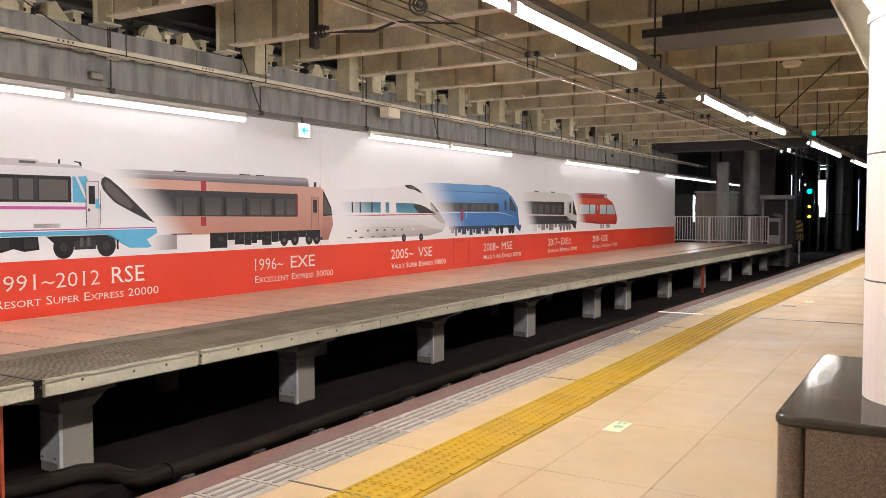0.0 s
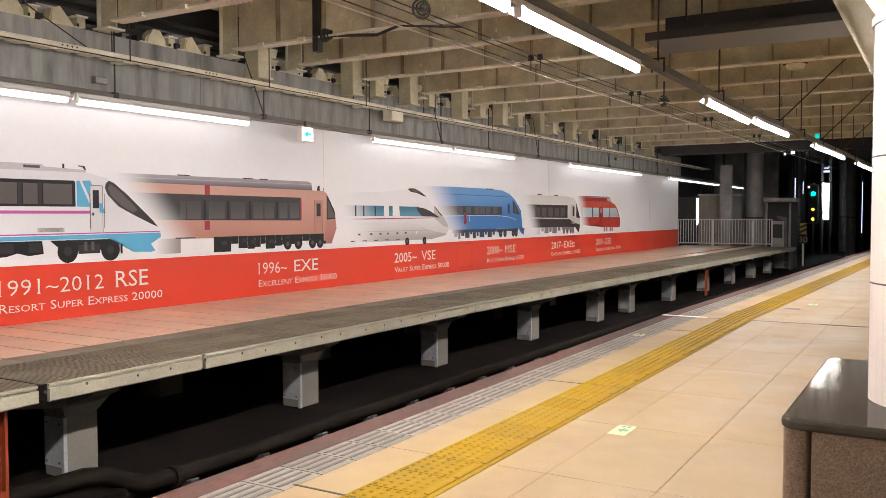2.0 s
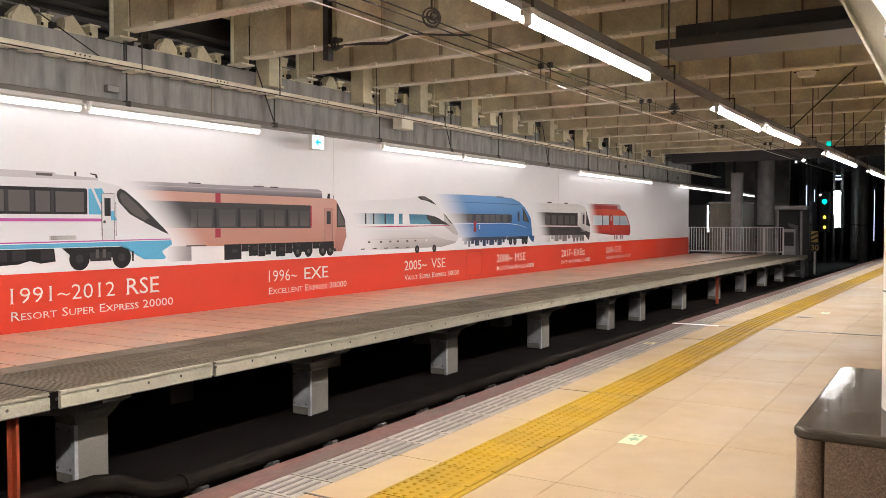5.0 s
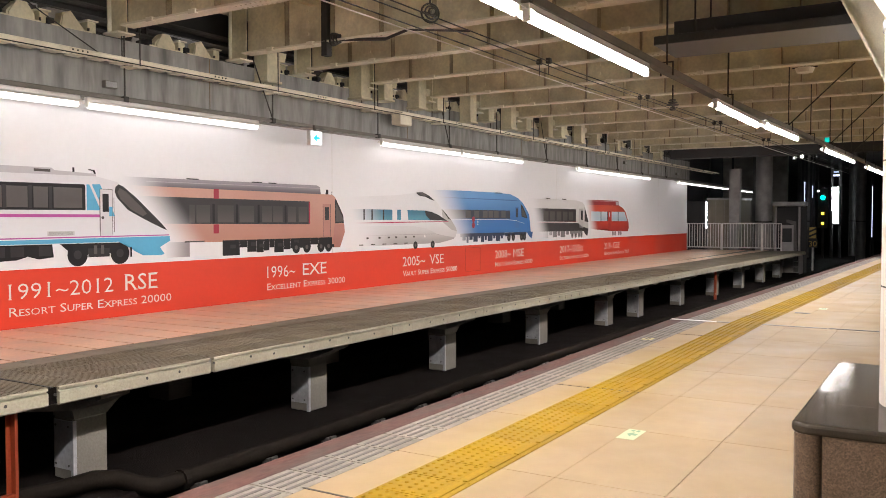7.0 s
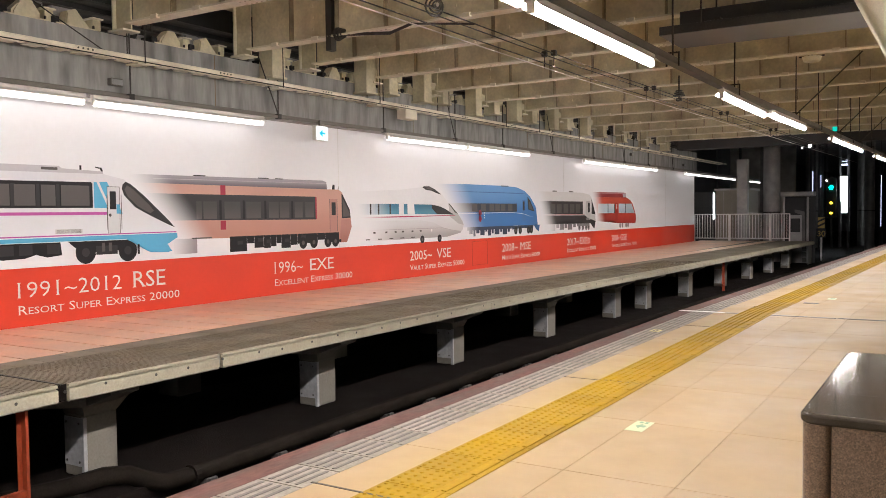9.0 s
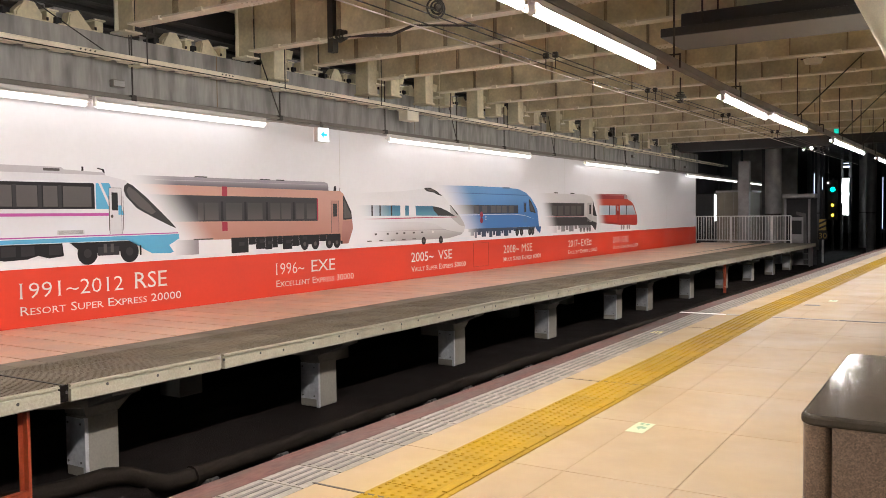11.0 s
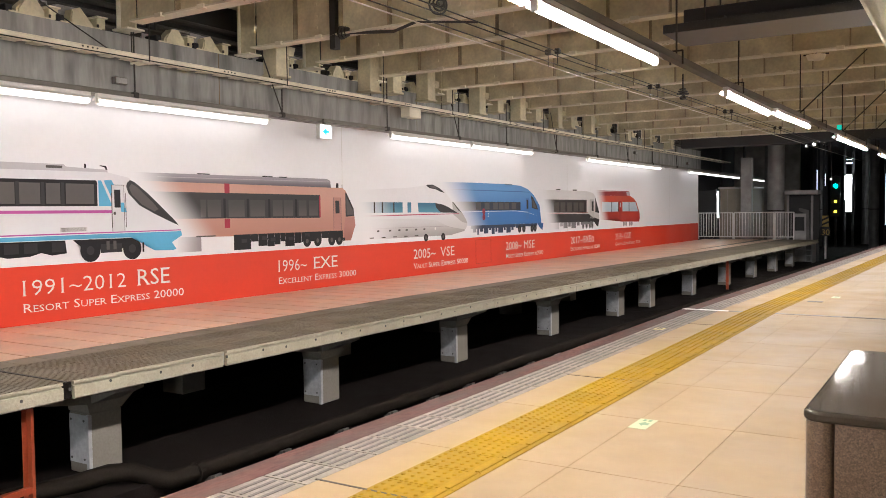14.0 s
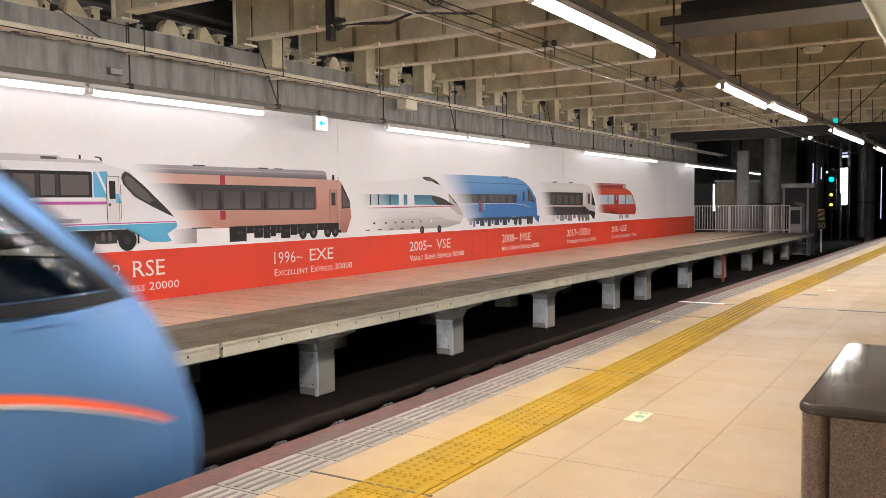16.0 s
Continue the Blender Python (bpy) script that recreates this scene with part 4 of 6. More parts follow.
for z in (3.0, 2.4):
    part("amber_lens", Rod((0, -0.09, z), (0, -0.06, z), 0.078, 16), M_AMBER, sg)
    part("hood", Rod((0, -0.16, z + 0.13), (0, -0.06, z + 0.13), 0.05, 10), M_BLACK, sg)

M_YPAINT = mat("sign_yellow", (0.55, 0.38, 0.10), 0.5, vary=0.15, scale=6)
sp = root("speed_board", pose(-2.24, 42, -1.05), "yellow and black hatched speed board on a white post", "sign")
sp.scale = (0.78, 0.78, 0.78)
part("post", B(-0.05, 0.05, 0.0, 0.05, -0.32, 1.45), M_FIXTURE, sp)
part("board", B(-0.19, 0.19, -0.02, 0.0, 1.95, 2.6), M_YPAINT, sp)
for i in range(2):
    bm = prism_y(bmesh.new(), [(-0.19, 2.0 + i * 0.28), (0.19, 2.18 + i * 0.28), (0.19, 2.30 + i * 0.28), (-0.19, 2.12 + i * 0.28)], -0.025, -0.021)
    part("hatch", bm, M_BLACK, sp)
part("number_board", B(-0.26, 0.26, -0.02, 0.0, 1.40, 1.93), M_BLACK, sp)
part("mount", B(-0.04, 0.04, 0.002, 0.04, 1.35, 2.5), M_ROD, sp)
cu = bpy.data.curves.new("number", "FONT")
cu.body, cu.size, cu.align_x = "30", 0.47, "CENTER"
tmp = new("tmp", cu)
me = bpy.data.meshes.new_from_object(tmp.evaluated_get(bpy.context.evaluated_depsgraph_get()))
bpy.data.objects.remove(tmp)
me.materials.clear()
me.materials.append(M_YPAINT)
piece("number", me, sp, pose(0, -0.024, 1.47, 90, 0, 0))

e = root("exit_sign", pose(-0.26, 30.0, 3.86), "small green lit sign under the ceiling", "sign")
part("case", B(-0.09, 0.09, 0, 0.08, 0, 0.18), M_BLACK, e)
part("face", B(-0.08, 0.08, -0.006, -0.001, 0.01, 0.17), M_EXIT, e)
part("stem", B(-0.015, 0.015, 0.02, 0.05, 0.18, 1.04), M_ROD, e)
for x, y, z, r in ((-3.19, 45, 4.48, 0.08), (-3.55, 45, 4.41, 0.03), (-3.3, 52, 2.95, 0.04), (0.2, 62, 0.8, 0.05)):
    e = root("far_lamp", pose(x, y, z), "small bright lamp far down the tunnel", "lamp", "far tunnel lamps")
    part("bulb", Rod((0, 0, 0), (0, 0.05, 0), r, 10), M_SPECK, e)
    part("housing", B(-0.09, 0.09, 0.05, 0.12, -0.09, 0.09), M_BLACK, e)
    part("stem", B(-0.02, 0.02, 0.07, 0.10, 0.09, 5.3 - z), M_BLACK, e)

# pair of smoke detectors over the platform
for x, y in ((1.08, 15.6), (2.6, 18.5)):
    e = root("ceiling_speaker", pose(x, y, 3.86), "round cream speaker under the beams", "speaker", "ceiling speakers")
    part("dish", Rod((0, 0, 0.02), (0, 0, 0.10), 0.13, 20, 0.16), M_STEEL2, e)
    part("bracket", B(-0.2, 0.2, -0.02, 0.02, 0.10, 0.12), M_ROD, e)
    part("stem", Rod((0, 0, 0.12), (0, 0, 1.04), 0.015, 6), M_ROD, e)

# ---- the mural: flat prints on the wall film ----
WX = -6.75
band = tagged(part("red_band", B(WX + 0.001, WX + 0.004, YB, 37.2, 0.0, 0.74), M_REDBAND), "glossy red printed band along the wall foot", "mural band",
              kind="structure")
M_INKW = print_ink("ink_white", (0.74, 0.72, 0.70))
M_INKDARK = print_ink("ink_dark", (0.013, 0.012, 0.014))
M_INKGLASS = print_ink("ink_glass", (0.033, 0.031, 0.033))
M_INKPANE = print_ink("ink_pane", (0.095, 0.086, 0.082))
LAYER = 0.0008
BASE = 6


def flat(name, outline, material, parent, layer, label=""):
    """A printed shape on the wall, from a (y, z) outline."""
    bm = bmesh.new()
    x = WX + 0.002 + (layer + BASE) * LAYER
    bm.faces.new([bm.verts.new((x, y, z)) for y, z in outline])
    bmesh.ops.triangulate(bm, faces=bm.faces)
    ob = part(name, bm, material, parent, label)
    me = ob.data
    if me.polygons and me.polygons[0].normal.x < 0:
        me.flip_normals()
    return ob


def quad(y0, y1, z0, z1):
    return [(y0, z0), (y1, z0), (y1, z1), (y0, z1)]


def disc(y, z, r, n=20):
    return [(y + r * math.cos(2 * math.pi * i / n), z + r * math.sin(2 * math.pi * i / n)) for i in range(n)]


def picture(label):
    return root("train_picture", pose(0, 0, 0), label, "mural picture", "train pictures on the wall")


# white and blue express
P = picture("printed picture of a white and blue express train")
SKY = print_ink("ink_sky_blue", (0.11, 0.42, 0.66))
MAG = print_ink("ink_magenta", (0.50, 0.10, 0.36))
BODY = print_ink("ink_pale_grey", (0.70, 0.69, 0.72), low=(1.1, 1.5, (0.74, 0.74, 0.77)))
flat("roof", [(3.0, 2.04), (6.7, 2.05), (6.74, 2.02), (7.36, 2.0), (7.36, 1.965), (3.0, 1.95)], print_ink("ink_roof", (0.52, 0.50, 0.53)), P, 1)
flat("body", [(3.0, 1.95), (7.36, 1.965), (7.7, 1.9), (8.62, 1.13), (3.0, 1.11)], BODY, P, 0)
flat("roof_vent", quad(6.45, 6.68, 1.995, 2.03), M_INKPANE, P, 2)
flat("horn", quad(7.0, 7.03, 2.01, 2.07), M_INKDARK, P, 2)
flat("horn", [(7.24, 2.06), (7.34, 2.05), (7.36, 2.0), (7.33, 2.0), (7.31, 2.035), (7.24, 2.045)], M_INKDARK, P, 2)
flat("window_band", [(3.0, 1.83), (7.17, 1.85), (7.19, 1.83), (7.19, 1.5), (3.0, 1.49)], M_INKDARK, P, 1)
for a, b in ((3.2, 3.9), (4.2, 4.9), (5.2, 5.62), (5.72, 6.02), (6.08, 6.36), (6.44, 6.64), (6.72, 7.14)):
    flat("pane", quad(a, b, 1.53, 1.80), M_INKPANE, P, 2)
flat("cab_panel", [(7.21, 1.85), (7.42, 1.86), (7.66, 1.42), (7.52, 1.41), (7.46, 1.5), (7.21, 1.5)], SKY, P, 1)
flat("cab_stripe", [(7.25, 1.86), (7.29, 1.86), (7.47, 1.5), (7.43, 1.49)], BODY, P, 2)
flat("stripe", quad(3.0, 7.43, 1.405, 1.445), MAG, P, 1)
flat("lower_stripe", [(3.0, 1.13), (8.6, 1.15), (8.6, 1.135), (3.0, 1.112)], MAG, P, 2)
flat("skirt", [(3.0, 1.095), (8.61, 1.125), (8.62, 1.06), (8.43, 0.965), (8.51, 0.86), (8.44, 0.845), (8.12, 0.855), (7.98, 0.92), (7.82, 1.03), (7.71, 1.06), (3.0, 1.055)], SKY, P, 3)
flat("door", quad(7.42, 7.61, 1.15, 1.79), print_ink("ink_door", (0.64, 0.63, 0.65)), P, 3)
for a, b, c, d in ((7.412, 7.42, 1.15, 1.79), (7.61, 7.618, 1.15, 1.79), (7.412, 7.618, 1.79, 1.797)):
    flat("door_seam", quad(a, b, c, d), M_INKPANE, P, 4)
flat("door_panel", quad(7.56, 7.615, 1.42, 1.55), SKY, P, 4)
flat("door_knob", disc(7.455, 1.40, 0.022), M_INKPANE, P, 5)
for a in (3.95, 4.95, 5.64, 6.03, 6.37, 6.65):
    flat("blind", quad(a, a + 0.05, 1.52, 1.81), M_INKGLASS, P, 2)
flat("door_window", quad(7.455, 7.555, 1.48, 1.73), M_INKDARK, P, 4)
flat("handrail", quad(7.405, 7.415, 1.2, 1.68), M_INKPANE, P, 4)
flat("handrail", quad(7.635, 7.645, 1.2, 1.68), M_INKPANE, P, 4)
flat("grille", quad(6.62, 7.02, 1.16, 1.22), print_ink("ink_grille", (0.60, 0.585, 0.585)), P, 2)
for i in range(4):
    flat("louvre", quad(6.64, 7.0, 1.168 + i * 0.013, 1.173 + i * 0.013), M_INKPANE, P, 3)
flat("windscreen", [(7.655, 1.77), (7.67, 1.83), (7.72, 1.868), (7.80, 1.84), (8.02, 1.685), (8.32, 1.435), (8.48, 1.30), (8.57, 1.21), (8.46, 1.25), (8.16, 1.375), (7.87, 1.51), (7.69, 1.68)],
     M_INKGLASS, P, 2)
flat("windscreen_pane", [(7.70, 1.76), (7.74, 1.82), (7.84, 1.77), (8.1, 1.56), (8.2, 1.46), (8.13, 1.42), (7.92, 1.52), (7.75, 1.66)], M_INKPANE, P, 3)
flat("underframe", [(3.0, 1.05), (6.69, 1.05), (6.71, 0.88), (6.5, 0.86), (6.35, 0.9), (6.2, 0.86), (5.9, 0.85), (5.7, 0.9), (3.0, 0.86)], M_INKDARK, P, 0)
for a, b in ((5.86, 6.05), (6.12, 6.3), (6.5, 6.68)):
    flat("equipment_box", quad(a, b, 0.9, 1.03), M_INKGLASS, P, 1)
flat("bogie_frame", [(6.8, 1.05), (7.84, 1.05), (7.86, 0.95), (7.4, 0.88), (6.95, 0.93)], M_INKDARK, P, 0)
flat("axle_box", quad(7.22, 7.56, 0.86, 0.98), M_INKGLASS, P, 1)
flat("brake_rod", quad(7.9, 7.93, 0.84, 0.98), M_INKDARK, P, 4)
for y in (7.31, 7.42):
    flat("spring", quad(y, y + 0.05, 0.90, 1.02), M_INKPANE, P, 2)
for y in (7.06, 7.73):
    flat("wheel", disc(y, 0.9, 0.155), M_INKDARK, P, 1)
    flat("hub", disc(y, 0.9, 0.06), M_INKGLASS, P, 2)

# salmon express
BASE = 0
P = picture("printed picture of a salmon pink express train")
FADE = dict(fade=(8.15, 9.0), slant=0.9)
SAL = print_ink("ink_salmon", (0.56, 0.315, 0.25), low=(0.95, 1.8, (0.47, 0.235, 0.18)), **FADE)
flat("roof", [(7.8, 1.985), (12.02, 2.0), (12.12, 1.97), (12.14, 1.84), (7.8, 1.865)], print_ink("ink_roof_grey", (0.33, 0.31, 0.345), low=(1.84, 1.98, (0.15, 0.13, 0.15)), **FADE), P, 1)
flat("roof_edge", [(8.2, 1.935), (12.1, 1.95), (12.12, 1.942), (8.2, 1.925)], print_ink("ink_roof_edge", (0.45, 0.42, 0.45), **FADE), P, 2)
flat("body", [(7.8, 1.865), (12.14, 1.84), (12.48, 1.84), (12.57, 1.79), (12.93, 1.29), (12.88, 1.17), (12.71, 0.84), (12.5, 0.84), (12.42, 0.98), (8.2, 1.03)], SAL, P, 0)
flat("nose_shadow", [(12.55, 1.28), (12.92, 1.28), (12.88, 1.17), (12.71, 0.84), (12.52, 0.85), (12.5, 1.0)], print_ink("ink_salmon_dark", (0.44, 0.215, 0.18), low=(0.85, 1.2, (0.36, 0.16, 0.135))), P, 1)
flat("window_band", [(7.9, 1.715), (11.82, 1.70), (11.82, 1.285), (7.9, 1.315)], print_ink("ink_band", (0.04, 0.037, 0.039), **FADE), P, 1)
INKEXE = print_ink("ink_dim_pane", (0.058, 0.054, 0.053), low=(1.3, 1.58, (0.095, 0.086, 0.081)), **FADE)
for a, b in ((9.0, 9.11), (9.14, 9.42), (9.58, 9.93), (10.06, 10.40), (10.59, 10.83), (10.86, 11.10), (11.24, 11.45), (11.52, 11.76)):
    flat("pane", quad(a, b, 1.325, 1.60), INKEXE, P, 2)
for a in (9.47, 9.98, 10.48, 11.15):
    flat("pillar", quad(a, a + 0.05, 1.31, 1.62), M_INKDARK, P, 3)
flat("door", quad(12.21, 12.42, 1.05, 1.66), print_ink("ink_salmon_door", (0.45, 0.225, 0.185)), P, 2)
flat("door_edge", quad(12.20, 12.212, 1.05, 1.66), M_INKPANE, P, 3)
flat("door_edge", quad(12.418, 12.43, 1.05, 1.66), M_INKPANE, P, 3)
flat("door_window", quad(12.26, 12.38, 1.36, 1.60), M_INKGLASS, P, 3)
flat("cab_window", [(12.56, 1.765), (12.60, 1.74), (12.91, 1.31), (12.56, 1.295)], M_INKGLASS, P, 2)
flat("cab_pane", [(12.59, 1.68), (12.84, 1.335), (12.59, 1.325)], M_INKPANE, P, 3)
RED = print_ink("ink_dark_red", (0.36, 0.03, 0.055))
flat("red_mark", quad(9.50, 9.61, 1.705, 1.86), RED, P, 2)
flat("red_mark", quad(9.49, 9.605, 1.15, 1.295), RED, P, 2)
flat("red_mark", quad(11.80, 11.835, 1.30, 1.69), RED, P, 2)
for a, b, z in ((9.68, 10.06, 0.785), (10.063, 10.23, 0.91), (10.233, 10.45, 0.83), (10.453, 10.62, 0.815), (10.623, 10.76, 0.84), (10.763, 10.88, 0.89), (10.883, 11.12, 0.80),
                (11.123, 11.30, 0.845), (11.303, 11.85, 0.86), (11.853, 12.06, 0.91), (12.063, 12.47, 0.86)):
    flat("underframe", quad(a, b, z, 1.035), M_INKDARK, P, 1)
for a, z in ((9.85, 0.9), (10.32, 0.93), (10.52, 0.90), (10.97, 0.9), (11.4, 0.95)):
    flat("equipment_box", quad(a, a + 0.12, z, z + 0.06), M_INKGLASS, P, 2)
flat("coupler", quad(12.47, 12.53, 0.84, 0.9), M_INKDARK, P, 2)
for a, b in ((8.95, 9.2), (10.35, 10.6), (10.75, 10.95)):
    flat("roof_box", quad(a, b, 1.99, 2.006), M_INKGLASS, P, 2)
flat("grey_panel", quad(8.55, 9.0, 0.80, 1.03), print_ink("ink_grey_panel", (0.30, 0.27, 0.29), (8.45, 9.05)), P, 1)
flat("step_shadow", quad(8.9, 9.30, 1.02, 1.04), M_INKPANE, P, 2)
for y in (11.45, 11.74, 12.14, 12.36):
    flat("wheel", disc(y, 0.87, 0.105), M_INKDARK, P, 2)
    flat("hub", disc(y, 0.87, 0.04), M_INKPANE, P, 3)
flat("horn", [(12.28, 1.84), (12.30, 1.93), (12.36, 1.93), (12.36, 1.84)], M_INKDARK, P, 1)
flat("horn", quad(12.46, 12.475, 1.84, 1.90), M_INKDARK, P, 1)

# pale low express
BASE = 6
P = picture("printed picture of a silvery white express train")
FADE = dict(fade=(12.95, 14.3), slant=0.5)
SIL = print_ink("ink_silver", (0.74, 0.735, 0.75), low=(0.95, 1.5, (0.61, 0.60, 0.605)), **FADE)
flat("body", [(12.75, 1.80), (14.6, 1.88), (15.38, 1.95), (15.73, 1.965), (16.14, 1.82), (16.46, 1.60), (16.9, 1.34), (17.08, 1.18), (17.14, 1.09), (17.08, 0.97), (16.99, 0.91), (16.36, 0.83), (12.9, 0.83)], SIL, P, 0)
flat("lower_body", [(12.9, 1.24), (15.28, 1.22), (15.8, 1.17), (16.3, 1.02), (17.0, 0.95), (16.99, 0.91), (16.36, 0.83), (12.9, 0.83)], print_ink("ink_silver_low", (0.62, 0.61, 0.615), low=(0.82, 1.2, (0.38, 0.37, 0.37)), **FADE), P, 1)
flat("nose_shade", [(16.45, 1.58), (16.9, 1.335), (17.08, 1.175), (17.13, 1.09), (16.9, 1.12), (16.5, 1.3)], print_ink("ink_nose_shade", (0.47, 0.46, 0.455)), P, 1)
flat("skirt_line", [(13.2, 1.05), (16.2, 1.045), (16.95, 0.93), (16.2, 1.036), (13.2, 1.04)], print_ink("ink_skirt_line", (0.36, 0.35, 0.35), **FADE), P, 2)
TEAL = print_ink("ink_teal_glass", (0.045, 0.17, 0.27), low=(1.36, 1.56, (0.085, 0.27, 0.38)), **FADE)
flat("window", quad(12.95, 14.46, 1.36, 1.575), TEAL, P, 1)
flat("window", quad(14.64, 14.78, 1.36, 1.575), TEAL, P, 1)
flat("window", [(15.03, 1.57), (15.73, 1.565), (16.05, 1.53), (16.3, 1.47), (16.70, 1.335), (16.4, 1.345), (15.06, 1.36)], TEAL, P, 1)
flat("dark_end", [(15.73, 1.563), (16.05, 1.53), (16.3, 1.47), (16.70, 1.335), (16.4, 1.345), (15.95, 1.352), (15.76, 1.47)], M_INKGLASS, P, 2)
for a in (13.45, 13.72, 14.12):
    flat("pillar", quad(a, a + 0.045, 1.36, 1.575), M_INKGLASS, P, 2)
flat("stripe", [(12.97, 1.315), (16.75, 1.325), (16.75, 1.312), (12.97, 1.285)], print_ink("ink_crimson", (0.42, 0.05, 0.12), **FADE), P, 2)
flat("cab_window", [(15.37, 1.945), (15.42, 1.965), (15.64, 1.97), (15.9, 1.90), (16.14, 1.79), (15.95, 1.82), (15.75, 1.87), (15.5, 1.89)], M_INKGLASS, P, 2)
flat("cab_pane", [(15.5, 1.935), (15.66, 1.95), (15.86, 1.885), (15.6, 1.90)], M_INKPANE, P, 3)
flat("nose_window", [(16.44, 1.60), (16.5, 1.585), (16.88, 1.345), (16.74, 1.385)], M_INKPANE, P, 2)
for y in (13.55, 13.96, 14.29, 14.56, 14.92, 15.24):
    flat("vent", quad(y, y + 0.075, 0.975, 1.01), M_INKPANE, P, 2)
flat("lamp", disc(15.72, 0.995, 0.03), M_INKW, P, 3)
for y in (13.3, 13.7, 14.1, 14.5, 14.9):
    flat("vent", quad(y, y + 0.14, 0.85, 0.87), M_INKPANE, P, 2)
for y in (15.34, 16.05):
    flat("wheel", disc(y, 0.805, 0.085), M_INKDARK, P, 2)
    flat("hub", disc(y, 0.805, 0.035), M_INKPANE, P, 3)

# blue express
BASE = 0
P = picture("printed picture of a blue express train")
FADE = dict(fade=(16.35, 17.9), slant=0.9)
BLU = print_ink("ink_blue", (0.115, 0.30, 0.60), low=(1.35, 1.95, (0.05, 0.185, 0.47)), **FADE)
flat("body", [(15.6, 2.03), (17.36, 2.055), (19.13, 2.055), (19.95, 2.03), (20.4, 1.94), (20.72, 1.80), (20.95, 1.63), (21.18, 1.43), (21.33, 1.26), (21.36, 1.07), (21.27, 0.83), (21.1, 0.90), (20.95, 1.02), (16.3, 1.03)], BLU, P, 3)
flat("roof_line", [(16.4, 1.885), (19.9, 1.885), (20.5, 1.87), (20.5, 1.86), (16.4, 1.87)], print_ink("ink_blue_dark", (0.05, 0.15, 0.37), **FADE), P, 4)
flat("roof_box", quad(19.05, 19.45, 2.03, 2.062), print_ink("ink_roof_box", (0.10, 0.17, 0.27)), P, 4)
flat("window_band", quad(16.4, 19.93, 1.385, 1.60), print_ink("ink_blue_glass", (0.035, 0.042, 0.06), **FADE), P, 4)
for a in (17.55, 17.98, 18.42, 18.72, 19.02, 19.42):
    flat("pane", quad(a, a + 0.25, 1.41, 1.58), print_ink("ink_mse_pane", (0.09, 0.085, 0.085)) if a == 17.55 else bpy.data.materials["ink_mse_pane"], P, 5)
flat("white_line", [(16.8, 1.365), (19.6, 1.375), (20.3, 1.34), (20.95, 1.225), (20.3, 1.325), (19.6, 1.362), (16.8, 1.35)], print_ink("ink_line", (0.7, 0.7, 0.75), **FADE), P, 4)
flat("cab_window", [(20.57, 1.79), (20.72, 1.70), (20.9, 1.52), (21.0, 1.39), (20.62, 1.44)], M_INKGLASS, P, 4)
flat("cab_pane", [(20.64, 1.70), (20.8, 1.56), (20.9, 1.43), (20.67, 1.46)], M_INKPANE, P, 5)
flat("door", quad(20.24, 20.44, 1.14, 1.70), print_ink("ink_blue_door", (0.06, 0.18, 0.43)), P, 4)
flat("door_window", quad(20.29, 20.39, 1.42, 1.66), M_INKGLASS, P, 5)
flat("nose_shade", [(20.95, 1.02), (21.36, 1.07), (21.27, 0.83), (21.1, 0.90)], print_ink("ink_navy_nose", (0.035, 0.12, 0.32)), P, 4)
for z in (1.365, 1.225):
    flat("red_mark", disc(17.94, z, 0.075), RED, P, 5)
flat("red_mark", quad(17.91, 17.97, 1.22, 1.36), RED, P, 5)
for z in (1.35, 1.29, 1.23):
    flat("small_mark", quad(18.14, 18.18, z, z + 0.03), M_INKW, P, 5)
NAVY = print_ink("ink_navy", (0.035, 0.05, 0.095), (17.0, 17.9))
for a, w, z in ((17.40, 0.16, 0.86), (17.60, 0.1, 0.80), (17.74, 0.16, 0.87), (17.94, 0.22, 0.82), (18.2, 0.1, 0.90), (18.33, 0.16, 0.80), (18.53, 0.1, 0.85), (18.68, 0.26, 0.82), (18.98, 0.1, 0.88),
                (19.12, 0.24, 0.81), (19.4, 0.12, 0.87)):
    flat("underframe_box", quad(a, a + w, z, 1.03), NAVY, P, 2)
flat("sole_bar", quad(17.3, 19.63, 0.945, 1.03), NAVY, P, 1)
flat("bogie_frame", [(19.62, 1.02), (20.95, 1.02), (20.9, 0.93), (20.3, 0.95), (19.66, 0.92)], NAVY, P, 2)
for y in (19.86, 20.12, 20.62, 20.8):
    flat("wheel", disc(y, 0.89, 0.10), M_INKDARK, P, 4)
    flat("hub", disc(y, 0.89, 0.04), M_INKPANE, P, 5)

# silver and black express
BASE = 6
P = picture("printed picture of a silver and black express train")
FADE = dict(fade=(21.35, 22.3), slant=0.55)
flat("body", [(21.0, 1.95), (24.46, 1.955), (25.0, 1.90), (25.18, 1.80), (25.5, 1.28), (25.52, 1.05), (25.42, 0.83), (25.3, 0.86), (25.15, 1.0), (21.2, 1.02)], print_ink("ink_silver_two", (0.68, 0.665, 0.66), low=(1.25, 1.85, (0.52, 0.51, 0.505)), **FADE), P, 0)
flat("window_band", [(21.2, 1.68), (24.47, 1.68), (24.46, 1.29), (21.2, 1.31)], print_ink("ink_black_glass", (0.045, 0.040, 0.040), **FADE), P, 1)
for a in (22.05, 22.5, 22.98, 23.45, 23.9):
    flat("pane", quad(a, a + 0.34, 1.33, 1.60), print_ink("ink_exa_pane", (0.095, 0.085, 0.08)) if a == 22.05 else bpy.data.materials["ink_exa_pane"], P, 2)
